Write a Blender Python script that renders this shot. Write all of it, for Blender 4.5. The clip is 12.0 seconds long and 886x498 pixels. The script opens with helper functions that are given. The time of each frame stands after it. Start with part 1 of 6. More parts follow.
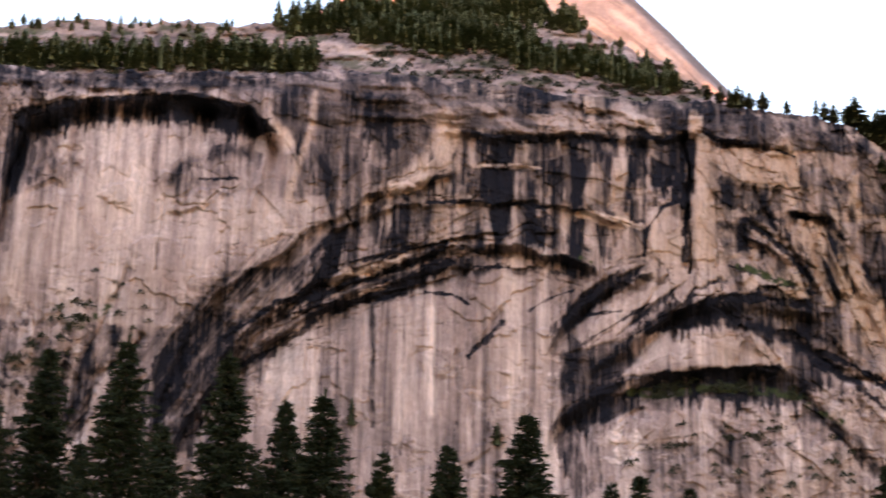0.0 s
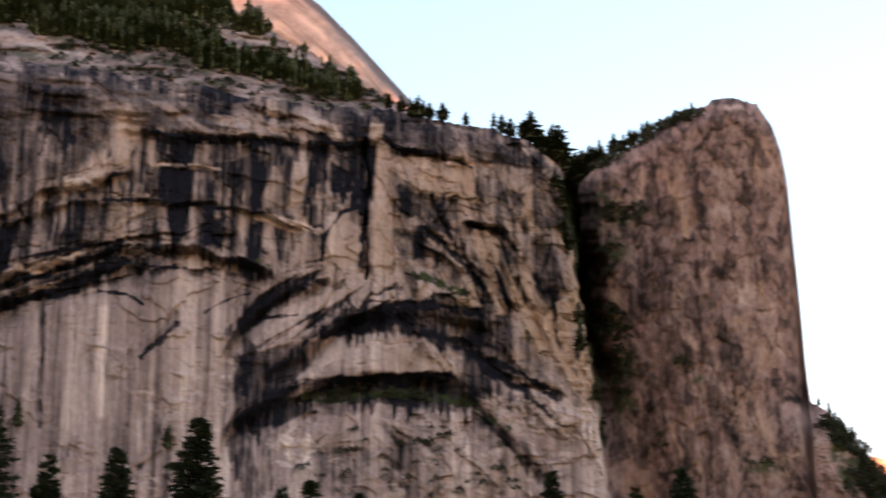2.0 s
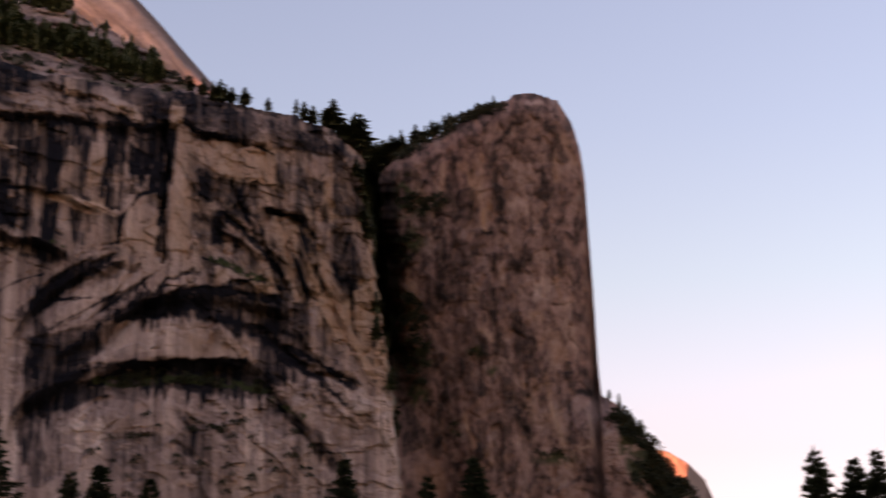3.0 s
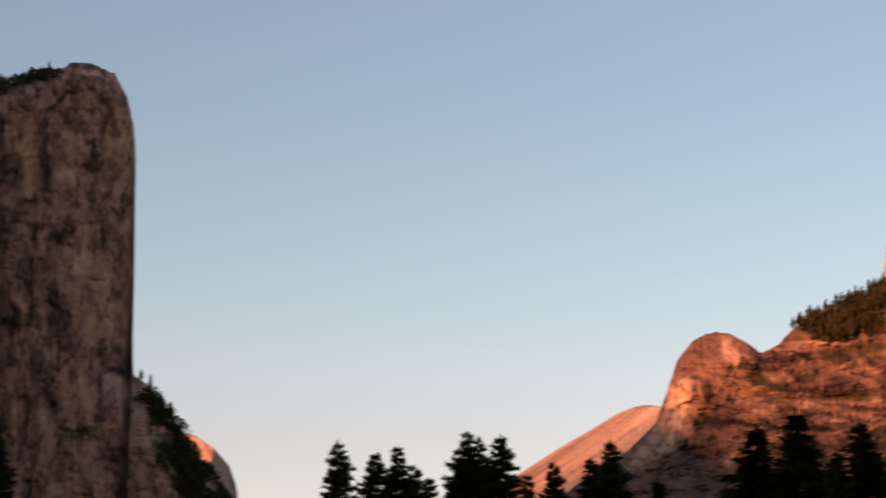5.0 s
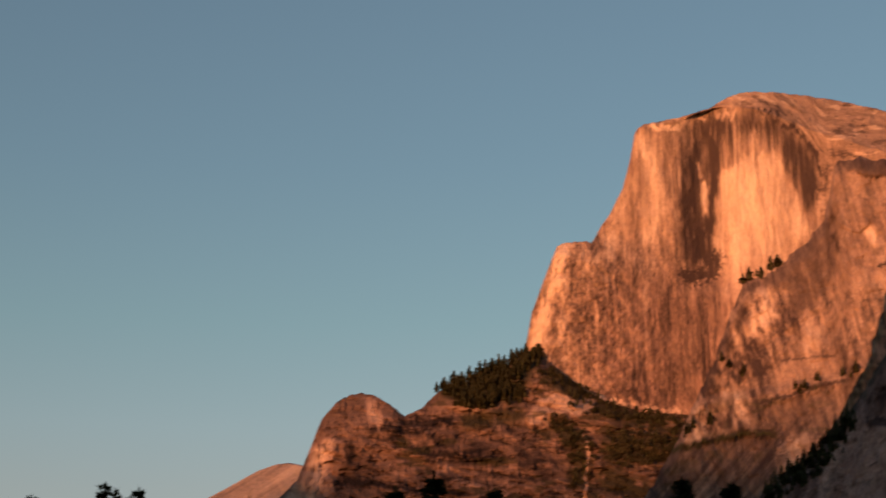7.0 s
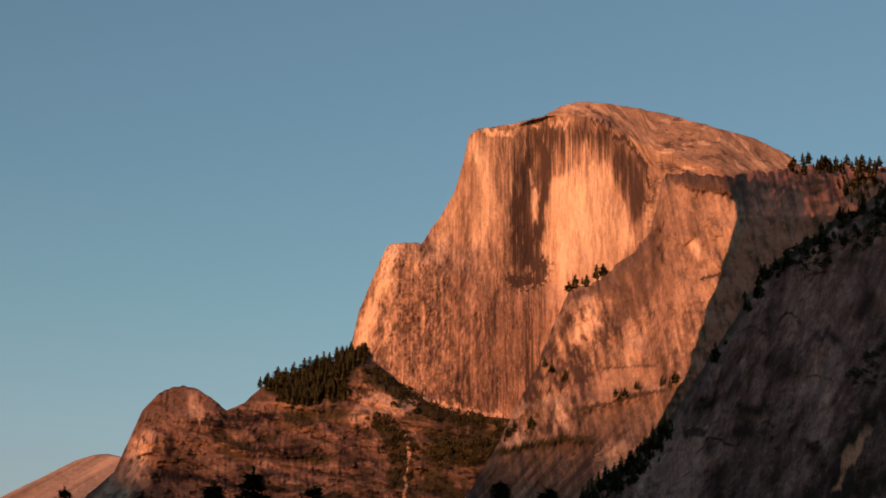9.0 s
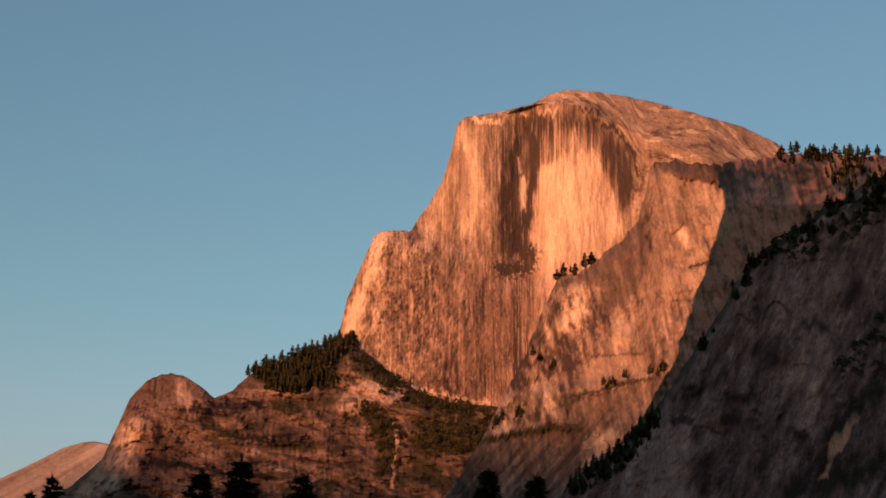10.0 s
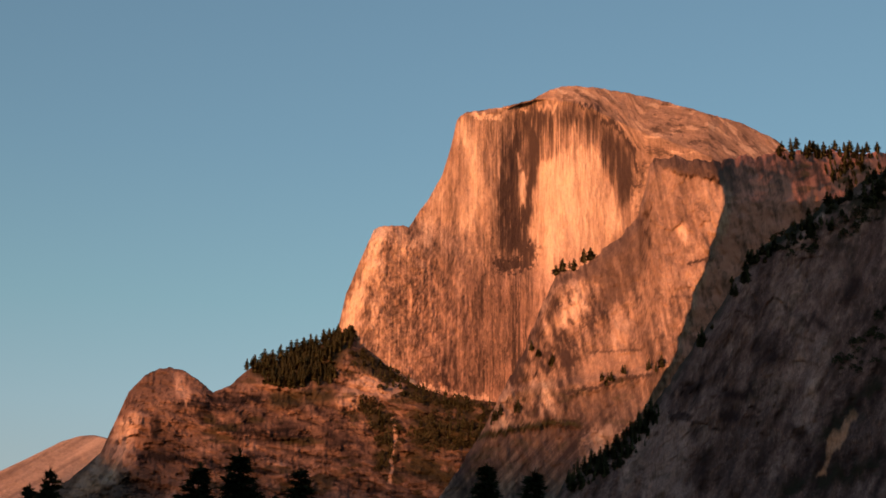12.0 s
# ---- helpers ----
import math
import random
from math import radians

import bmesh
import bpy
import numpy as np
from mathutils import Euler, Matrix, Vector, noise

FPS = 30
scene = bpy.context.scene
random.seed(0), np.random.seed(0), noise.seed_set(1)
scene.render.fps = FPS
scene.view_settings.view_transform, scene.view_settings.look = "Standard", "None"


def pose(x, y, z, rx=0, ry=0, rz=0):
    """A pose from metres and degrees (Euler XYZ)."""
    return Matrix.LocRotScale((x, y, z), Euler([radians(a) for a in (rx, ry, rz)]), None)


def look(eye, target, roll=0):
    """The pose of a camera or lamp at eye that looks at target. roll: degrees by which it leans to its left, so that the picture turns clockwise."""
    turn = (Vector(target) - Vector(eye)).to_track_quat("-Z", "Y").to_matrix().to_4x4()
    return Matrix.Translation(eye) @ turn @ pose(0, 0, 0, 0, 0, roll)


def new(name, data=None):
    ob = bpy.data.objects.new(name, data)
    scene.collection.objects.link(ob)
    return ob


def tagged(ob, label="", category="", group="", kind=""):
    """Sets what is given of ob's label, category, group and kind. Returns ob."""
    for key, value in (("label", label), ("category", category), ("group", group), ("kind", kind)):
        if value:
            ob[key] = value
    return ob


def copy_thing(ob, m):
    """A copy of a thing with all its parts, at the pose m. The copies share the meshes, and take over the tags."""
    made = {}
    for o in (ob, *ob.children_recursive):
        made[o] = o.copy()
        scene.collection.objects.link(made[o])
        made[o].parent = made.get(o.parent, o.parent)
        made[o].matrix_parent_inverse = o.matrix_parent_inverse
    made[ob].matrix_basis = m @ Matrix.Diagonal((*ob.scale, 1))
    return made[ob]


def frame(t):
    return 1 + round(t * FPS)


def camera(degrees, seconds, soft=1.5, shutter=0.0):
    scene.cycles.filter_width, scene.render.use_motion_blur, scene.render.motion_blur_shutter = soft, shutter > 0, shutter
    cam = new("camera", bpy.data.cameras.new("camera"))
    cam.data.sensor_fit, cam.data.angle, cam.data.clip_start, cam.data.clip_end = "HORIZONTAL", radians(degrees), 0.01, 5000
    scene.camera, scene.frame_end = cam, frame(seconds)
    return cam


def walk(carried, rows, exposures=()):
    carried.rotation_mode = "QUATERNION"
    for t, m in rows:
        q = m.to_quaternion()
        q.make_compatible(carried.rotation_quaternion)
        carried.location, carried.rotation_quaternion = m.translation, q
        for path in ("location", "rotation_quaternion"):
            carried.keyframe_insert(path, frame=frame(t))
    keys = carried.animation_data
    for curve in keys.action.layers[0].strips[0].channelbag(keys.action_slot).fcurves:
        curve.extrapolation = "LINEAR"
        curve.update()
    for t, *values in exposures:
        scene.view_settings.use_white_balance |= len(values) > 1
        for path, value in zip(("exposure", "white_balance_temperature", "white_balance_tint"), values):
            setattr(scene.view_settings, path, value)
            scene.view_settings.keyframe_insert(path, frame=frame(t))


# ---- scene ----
LENS = 27.05
cam = camera(LENS, 12.0, 1.6, 0.55)
EYE = 1.6
# seconds, yaw, pitch, roll of a camera that turns on one spot in the meadow
TURNS = [
    (0.0, 0.000, 18.238, 1.304), (0.5, -2.520, 18.257, 0.625), (1.0, -5.027, 18.214, 0.345), (1.5, -7.563, 18.417, -0.171),
    (2.0, -10.529, 18.440, -0.256), (2.5, -13.761, 18.197, -0.523), (3.0, -17.101, 18.028, -0.757), (3.2, -18.726, 17.953, -0.749),
    (4.8, -30.476, 17.418, -0.303), (5.0, -31.877, 17.451, -0.122), (5.5, -34.936, 17.980, -0.065), (6.0, -37.769, 18.416, -0.152),
    (6.5, -40.827, 18.858, -0.278), (7.0, -43.226, 19.163, -0.348), (7.5, -45.696, 19.346, -0.453), (7.7, -46.465, 19.395, -0.270),
    (9.5, -49.094, 18.972, 0.175), (10.0, -49.216, 18.746, 0.217), (10.5, -49.243, 18.620, 0.521), (11.0, -49.206, 18.597, 0.479),
    (11.5, -49.241, 18.582, 0.600), (12.0, -49.244, 18.600, 0.466),
]
EXPOSURES = [(0.0, 3.73, 8550, 39), (1.5, 3.52, 8550, 43), (2.0, 3.10, 8500, 32), (2.5, 2.52, 8500, 33), (3.0, 1.97, 9300, 52), (3.2, 1.88, 9300, 46), (4.8, 1.58, 9300, 33), (5.0, 1.45, 9000, 32), (5.5, 0.9, 8700, 22), (6.0, 0.88, 8600, 20), (6.5, 0.66, 8300, 17), (7.0, 0.5, 8100, 14), (7.5, 0.36, 7900, 12), (9.5, 0.58, 7200, 9), (10.5, 0.65, 7250, 9), (12.0, 0.66, 7250, 9)]
walk(cam, [(t, pose(0, 0, EYE, 90 + pitch, 0, yaw) @ pose(0, 0, 0, 0, 0, roll)) for t, yaw, pitch, roll in TURNS], EXPOSURES)

# ---- light: a low evening sun behind the western rim, and the sky ----
SUN_BEARING, SUN_HEIGHT = 256.0, 4.0
world = bpy.data.worlds.new("evening_sky")
scene.world = world
world.use_nodes = True
wn = world.node_tree.nodes
sky = wn.new("ShaderNodeTexSky")
sky.sky_type, sky.sun_disc = "NISHITA", False
sky.sun_elevation, sky.sun_rotation = radians(SUN_HEIGHT), radians(SUN_BEARING)
sky.altitude, sky.air_density, sky.dust_density, sky.ozone_density = 1200, 1.0, 1.3, 1.8
wn["Background"].inputs["Strength"].default_value = 0.15 / 0.85
# the rosy belt that stands over the horizon at sunset, and the greenish sky above it
way, height, belt, tint = (wn.new("ShaderNode" + kind) for kind in ("TexCoord", "SeparateXYZ", "ValToRGB", "Mix"))
for k, (at, colour) in enumerate(((0.0, (1.0, 0.80, 0.72)), (0.2, (1.0, 0.79, 0.72)), (0.235, (0.985, 0.86, 0.79)), (0.29, (0.87, 0.885, 0.80)), (0.37, (0.82, 0.86, 0.83)), (0.6, (0.82, 0.85, 0.86)))):
    stop = belt.color_ramp.elements[k] if k < 2 else belt.color_ramp.elements.new(at)
    stop.position, stop.color = at, (*colour, 1)
tint.data_type, tint.blend_type = "RGBA", "MULTIPLY"
tint.inputs[0].default_value = 1.0
for a, b in ((way.outputs["Generated"], height.inputs[0]), (height.outputs["Z"], belt.inputs[0]), (sky.outputs["Color"], tint.inputs[6]), (belt.outputs["Color"], tint.inputs[7]), (tint.outputs[2], wn["Background"].inputs["Color"])):
    world.node_tree.links.new(a, b)
sun = new("sun", bpy.data.lights.new("sun", "SUN"))
sun.data.energy, sun.data.angle, sun.data.color = 4.0, radians(2.5), (1.0, 0.355, 0.155)
a, h = radians(SUN_BEARING), radians(SUN_HEIGHT)
SUN_AT = Vector((math.sin(a) * math.cos(h), math.cos(a) * math.cos(h), math.sin(h)))
sun.matrix_world = look(SUN_AT * 100, (0, 0, 0))
tagged(sun, kind="structure")


# ---- materials ----
def material(name, rough=0.9):
    m = bpy.data.materials.new(name)
    m.use_nodes = True
    n, l = m.node_tree.nodes, m.node_tree.links
    b = n["Principled BSDF"]
    b.inputs["Roughness"].default_value = rough
    b.inputs["Specular IOR Level"].default_value = 0.06
    return m, n, l, b


def noise_node(n, l, scale, detail=6.0, stretch=(1, 1, 1), rough=0.6):
    co, mp, t = n.new("ShaderNodeNewGeometry"), n.new("ShaderNodeMapping"), n.new("ShaderNodeTexNoise")
    l.new(co.outputs["Position"], mp.inputs["Vector"])
    l.new(mp.outputs["Vector"], t.inputs["Vector"])
    mp.inputs["Scale"].default_value = stretch
    t.inputs["Scale"].default_value, t.inputs["Detail"].default_value, t.inputs["Roughness"].default_value = scale, detail, rough
    return t.outputs["Fac"]


def ramp(n, l, fac, lo, hi):
    r = n.new("ShaderNodeMapRange")
    r.inputs["From Min"].default_value, r.inputs["From Max"].default_value = lo, hi
    l.new(fac, r.inputs["Value"])
    return r.outputs["Result"]


def mix(n, l, fac, a, b, how="MIX"):
    m = n.new("ShaderNodeMix")
    m.data_type, m.blend_type = "RGBA", how
    for value, socket in ((fac, m.inputs[0]), (a, m.inputs[6]), (b, m.inputs[7])):
        if hasattr(value, "is_linked"):
            l.new(value, socket)
        elif isinstance(value, tuple):
            socket.default_value = (*value, 1)
        else:
            socket.default_value = value
    return m.outputs[2]


def multiply(n, l, a, b):
    m = n.new("ShaderNodeMath")
    m.operation = "MULTIPLY"
    for value, socket in ((a, m.inputs[0]), (b, m.inputs[1])):
        if hasattr(value, "is_linked"):
            l.new(value, socket)
        else:
            socket.default_value = value
    return m.outputs[0]


def granite(name, base, second, size=1.0, stain_shade=(0.014, 0.012, 0.013), pale=(0.62, 0.49, 0.41), rust=(0.40, 0.25, 0.13), veg=(0.045, 0.055, 0.022), bump=1.0, hair=0.4):
    """Weathered granite: two tints, grain, upright wash, and the wear that the mesh carries (water stains, pale scar,
    rust, scrub), along with painted light and shade.
    """
    m, n, l, b = material(name)
    at = n.new("ShaderNodeAttribute")
    at.attribute_name = "wear"
    sp = n.new("ShaderNodeSeparateColor")
    l.new(at.outputs["Color"], sp.inputs["Color"])
    broad = ramp(n, l, noise_node(n, l, 0.022 / size, 5), 0.35, 0.65)
    fine = ramp(n, l, noise_node(n, l, 0.35 / size, 8, rough=0.7), 0.3, 0.7)
    wash = ramp(n, l, noise_node(n, l, 0.16 / size, 5, (1, 1, 0.09)), 0.42, 0.66)
    col = mix(n, l, broad, base, second)
    col = mix(n, l, multiply(n, l, fine, 0.55), col, tuple(0.52 * c for c in base))
    col = mix(n, l, multiply(n, l, wash, 0.45), col, tuple(0.45 * c for c in second))
    col = mix(n, l, sp.outputs["Green"], col, pale)
    col = mix(n, l, sp.outputs["Blue"], col, rust)
    col = mix(n, l, multiply(n, l, fine, 0.25), col, tuple(0.6 * c for c in base))
    line = ramp(n, l, noise_node(n, l, 0.75 / size, 4, (1, 1, 0.055), 0.65), 0.46, 0.64)
    col = mix(n, l, multiply(n, l, line, hair), col, tuple(0.42 * c for c in second))
    lit = ramp(n, l, noise_node(n, l, 1.0 / size, 4, (1, 1, 0.08), 0.65), 0.55, 0.68)
    col = mix(n, l, multiply(n, l, lit, 0.7 * hair), col, pale)
    col = mix(n, l, sp.outputs["Red"], col, stain_shade)
    col = mix(n, l, at.outputs["Alpha"], col, veg)
    l.new(col, b.inputs["Base Color"])
    bp = n.new("ShaderNodeBump")
    bp.inputs["Strength"].default_value, bp.inputs["Distance"].default_value = 0.9 * bump, 1.6 * size
    l.new(noise_node(n, l, 0.22 / size, 9, (1, 1, 0.45), 0.68), bp.inputs["Height"])
    l.new(bp.outputs["Normal"], b.inputs["Normal"])
    return m


def plain(name, one, two, scale, rough=0.9, spread=0.0):
    m, n, l, b = material(name, rough)
    col = mix(n, l, ramp(n, l, noise_node(n, l, scale, 6), 0.35, 0.65), one, two)
    if spread:
        r = n.new("ShaderNodeNewGeometry").outputs["Random Per Island"]
        col = mix(n, l, multiply(n, l, r, spread), col, tuple(1.9 * c for c in two))
    l.new(col, b.inputs["Base Color"])
    return m


ARCH_ROCK = granite("shaded_granite", (0.46, 0.30, 0.256), (0.385, 0.25, 0.212), stain_shade=(0.012, 0.011, 0.014), pale=(0.84, 0.605, 0.505), rust=(0.52, 0.315, 0.21), bump=0.55, hair=0.28)
COLUMN_ROCK = granite("brown_granite", (0.415, 0.228, 0.18), (0.33, 0.18, 0.142), stain_shade=(0.03, 0.02, 0.017), pale=(0.58, 0.38, 0.30), rust=(0.46, 0.24, 0.13), bump=0.6, hair=0.15)
DOME_ROCK = granite("smooth_granite", (0.42, 0.34, 0.30), (0.36, 0.285, 0.25), 2.0, hair=0.1)
# this rust colour also paints the warm tone of the buttress's shaded side
FACE_ROCK = granite("face_granite", (0.44, 0.318, 0.258), (0.37, 0.258, 0.208), 2.2, stain_shade=(0.055, 0.041, 0.04), pale=(0.74, 0.595, 0.48), rust=(0.46, 0.225, 0.19), hair=0.3)
NORTH_ROCK = granite("pink_granite", (0.45, 0.335, 0.295), (0.38, 0.28, 0.245), 2.0, pale=(0.68, 0.49, 0.41), hair=0.08)
LOW_ROCK = granite("ledge_granite", (0.33, 0.222, 0.178), (0.26, 0.172, 0.14), 2.0, veg=(0.032, 0.031, 0.018), hair=0.15)
# base reddened to stand in for warm glow on the shaded cliff
CLIFF_ROCK = granite("warm_shade_granite", (0.26, 0.155, 0.14), (0.20, 0.12, 0.108), 1.3, stain_shade=(0.04, 0.024, 0.024), pale=(0.60, 0.40, 0.35), rust=(0.66, 0.31, 0.17), veg=(0.03, 0.03, 0.02))
RIM_ROCK = granite("rim_granite", (0.30, 0.26, 0.24), (0.24, 0.21, 0.19), 3.0)
GRASS = plain("meadow_grass", (0.13, 0.12, 0.055), (0.20, 0.17, 0.08), 0.2)
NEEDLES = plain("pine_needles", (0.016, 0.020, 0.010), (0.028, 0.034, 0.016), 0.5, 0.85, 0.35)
# far needles darker for sunlit woods, hill needles lightened for the shaded terrace
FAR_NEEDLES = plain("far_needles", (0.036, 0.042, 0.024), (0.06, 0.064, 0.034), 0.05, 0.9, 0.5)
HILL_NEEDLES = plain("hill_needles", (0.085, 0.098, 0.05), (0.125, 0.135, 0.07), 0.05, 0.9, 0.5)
SCRUB = plain("scrub_leaves", (0.024, 0.026, 0.015), (0.042, 0.041, 0.023), 0.1, 0.9, 0.4)
BARK = plain("pine_bark", (0.05, 0.036, 0.026), (0.09, 0.062, 0.042), 2.0)


# ---- tools for rock ----
def lattice(ix, iy, seed):
    h = (ix.astype(np.int64) * 374761393 + iy.astype(np.int64) * 668265263 + seed * 974711) & 0x7FFFFFFF
    h = ((h ^ (h >> 13)) * 1274126177) & 0x7FFFFFFF
    return ((h ^ (h >> 16)) & 0xFFFF) / 65535.0


def vnoise(x, y, seed=0):
    """Smooth noise from -1 to 1."""
    ix, iy = np.floor(x), np.floor(y)
    fx, fy = x - ix, y - iy
    fx, fy = fx * fx * fx * (fx * (6 * fx - 15) + 10), fy * fy * fy * (fy * (6 * fy - 15) + 10)
    a = lattice(ix, iy, seed) * (1 - fx) + lattice(ix + 1, iy, seed) * fx
    b = lattice(ix, iy + 1, seed) * (1 - fx) + lattice(ix + 1, iy + 1, seed) * fx
    return 2 * (a * (1 - fy) + b * fy) - 1


def fbm(x, y, octaves=5, seed=0, gain=0.5, ridged=False):
    total, amp, norm = 0.0, 1.0, 0.0
    for k in range(octaves):
        v = vnoise(x * 2 ** k + 17.3 * k, y * 2 ** k - 9.1 * k, seed + 31 * k)
        total, norm = total + amp * (1 - 2 * np.abs(v) if ridged else v), norm + amp
        amp *= gain
    return total / norm


def blocks(x, y, seed=0, jitter=0.8):
    """Broken blocks: a flat random height for each cell of a jittered grid, and the nearness to the cell's edge."""
    ix, iy = np.floor(x), np.floor(y)
    best = np.full(np.shape(x), 9.0)
    second, value = best.copy(), np.zeros(np.shape(x))
    for dx in (-1, 0, 1):
        for dy in (-1, 0, 1):
            cx, cy = ix + dx, iy + dy
            px = cx + 0.5 + jitter * (lattice(cx, cy, seed) - 0.5)
            py = cy + 0.5 + jitter * (lattice(cx, cy, seed + 7) - 0.5)
            d = np.hypot(x - px, y - py)
            near = d < best
            second = np.where(near, best, np.minimum(second, d))
            value = np.where(near, lattice(cx, cy, seed + 13), value)
            best = np.where(near, d, best)
    return 2 * value - 1, second - best


def step(lo, hi, v):
    t = np.clip((v - lo) / (hi - lo), 0, 1)
    return t * t * (3 - 2 * t)


def curve(points, s):
    p = np.array(points, float)
    return np.interp(s, p[:, 0], p[:, 1])


def away(points, s, z):
    """Distance from a broken line on the wall."""
    best = np.full(np.shape(s), 1e9)
    for (a, b), (c, d) in zip(points, points[1:]):
        k = np.clip(((s - a) * (c - a) + (z - b) * (d - b)) / ((c - a) ** 2 + (d - b) ** 2), 0, 1)
        best = np.minimum(best, np.hypot(s - a - k * (c - a), z - b - k * (d - b)))
    return best


def roof(s, z, line, deep, lip, reach, ends=6.0, rough=2.0, seed=0):
    """An arched roof: below the line the wall is set back by deep and returns to its face over reach; also the height below the roof."""
    zc = curve(line, s) + rough * np.round(2.2 * fbm(s / 14, 0 * s, 3, seed)) / 2.2 + 0.35 * rough * fbm(s / 3, z / 9, 3, seed + 5)
    below = zc - z
    inside = step(line[0][0] - ends * 0.3, line[0][0] + ends, s) * (1 - step(line[-1][0] - ends, line[-1][0] + ends * 0.3, s))
    d = deep * step(0, lip, below) * np.exp(-np.maximum(below - lip, 0) / reach) * inside
    return d, below, inside


def streaks(s, z, width, length, seed, lo=0.0, hi=0.3):
    """Upright water streaks."""
    warp = 0.25 * width * fbm(s / (3 * width), z / (3 * width), 2, seed + 3)
    return step(lo, hi, 0.75 * fbm((s + warp) / width, z / length, 3, seed, 0.6) + 0.35 * vnoise((s + warp) / (4 * width), z / (3 * length), seed + 9))


class Massif:
    """A body of rock on a line in plan that faces the meadow: s metres along the line, z metres up, depth metres behind it."""

    def __init__(self, bearing, distance, s_range, columns, top, floor, rows, talus=0.9, jag=0.0):
        a = radians(bearing)
        self.origin, self.along, self.back = np.array((distance * math.sin(a), distance * math.cos(a))), np.array((math.cos(a), -math.sin(a))), np.array((math.sin(a), math.cos(a)))
        s = np.linspace(*s_range, columns)
        high = np.maximum(curve(top, s) if not callable(top) else top(s), floor + 4)
        high = high + jag * (fbm(s / 9, 0 * s, 4, 55, 0.65) + 0.5 * np.round(2 * fbm(s / 16, 0 * s + 3, 2, 56)))
        v = np.concatenate([np.linspace(-3, floor, 9)[:-1][:, None] + 0 * s, floor + (high - floor)[None, :] * np.linspace(0, 1, rows)[:, None]])
        self.s, self.z = np.broadcast_to(s, v.shape).copy(), v
        self.high, self.floor = high, floor
        self.lean = np.maximum(v, floor)
        self.under = high[None, :] - v
        self.depth = -talus * np.maximum(floor - v, 0)
        self.wear = np.zeros(v.shape + (4,))

    def at(self, s, z, depth):
        q = self.origin + np.multiply.outer(s, self.along)
        k = 1 + depth / np.hypot(q[..., 0], q[..., 1])
        return np.stack([q[..., 0] * k, q[..., 1] * k, EYE + (z - EYE) * k], -1)

    def points(self):
        return self.at(self.s, self.z, self.depth)

    def place(self, s, z):
        """The point of the finished surface at s and z."""
        j = int(np.argmin(np.abs(self.s[0] - s)))
        i = int(np.argmin(np.abs(self.z[:, j] - z)))
        return self.points_done[i, j]

    def crest(self, s):
        j = int(np.argmin(np.abs(self.s[0] - s)))
        return self.points_done[-1, j]

    def build(self, name, mat, label, category, thick=400.0):
        p = self.points()
        self.points_done = p
        rows, cols = p.shape[:2]
        crest, tail = p[-1], []
        for k in range(1, 13):
            t = k / 12
            q = crest.copy()
            q[:, :2] += self.back * thick * t
            q[:, 2] = (crest[:, 2] + 3) * (1 - t ** 1.7) - 3 + 0.03 * thick * vnoise(self.s[0] / 60, np.full(cols, 3.0 * t), 91) * math.sin(math.pi * t)
            tail.append(q)
        allp = np.concatenate([p, np.array(tail)])
        total = rows + 12
        idx = np.arange(total * cols).reshape(total, cols)
        quads = np.stack([idx[:-1, :-1], idx[:-1, 1:], idx[1:, 1:], idx[1:, :-1]], -1).reshape(-1, 4)
        caps = [list(map(int, idx[::-1, 0])), list(map(int, idx[:, -1]))]
        me = bpy.data.meshes.new(name)
        nq = len(quads)
        loops = np.concatenate([quads.ravel(), caps[0], caps[1]])
        starts = np.concatenate([np.arange(nq) * 4, [nq * 4, nq * 4 + total]])
        me.vertices.add(total * cols)
        me.vertices.foreach_set("co", allp.astype(np.float32).ravel())
        me.loops.add(len(loops))
        me.loops.foreach_set("vertex_index", loops.astype(np.int32))
        me.polygons.add(nq + 2)
        me.polygons.foreach_set("loop_start", starts.astype(np.int32))
        me.polygons.foreach_set("use_smooth", np.ones(nq + 2, bool))
        me.update(calc_edges=True)
        me.validate()
        wear = np.concatenate([self.wear, np.repeat(self.wear[-1:], 12, 0)])
        me.attributes.new("wear", "FLOAT_COLOR", "POINT").data.foreach_set("color", np.clip(wear, 0, 1).astype(np.float32).ravel())
        me.materials.append(mat)
        return tagged(new(name, me), label, category, kind="structure")

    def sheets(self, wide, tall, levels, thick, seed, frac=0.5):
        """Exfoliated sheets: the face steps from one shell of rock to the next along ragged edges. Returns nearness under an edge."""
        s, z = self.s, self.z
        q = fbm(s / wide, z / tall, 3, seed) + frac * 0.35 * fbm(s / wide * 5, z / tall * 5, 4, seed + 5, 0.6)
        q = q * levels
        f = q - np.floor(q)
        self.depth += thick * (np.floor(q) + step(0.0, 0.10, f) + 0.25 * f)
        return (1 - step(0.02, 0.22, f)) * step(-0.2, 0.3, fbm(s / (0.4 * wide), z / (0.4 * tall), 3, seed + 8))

    def joints(self, wide, tall, thin, deep, seed):
        """Fine joints that come and go; returns their darkness."""
        s, z = self.s, self.z
        a = np.abs(fbm(s / wide, z / tall, 4, seed, 0.55))
        line = (1 - step(0.3 * thin, thin, a)) * step(0.0, 0.35, fbm(s / (1.7 * wide), z / (1.7 * tall), 3, seed + 2))
        self.depth += deep * line
        return line

    def cleft(self, line, wide, deep, seed):
        """An open crack that wanders about a line; returns its body."""
        s, z = self.s, self.z
        d = away(line, s + 2.2 * wide * fbm(s / 12, z / 24, 4, seed, 0.6), z) / (wide * (0.4 + 0.9 * step(-0.4, 0.4, fbm(s / 9, z / 18, 3, seed + 1))))
        self.depth += deep * np.exp(-d * d)
        return 1 - step(0.5, 1.4, d)

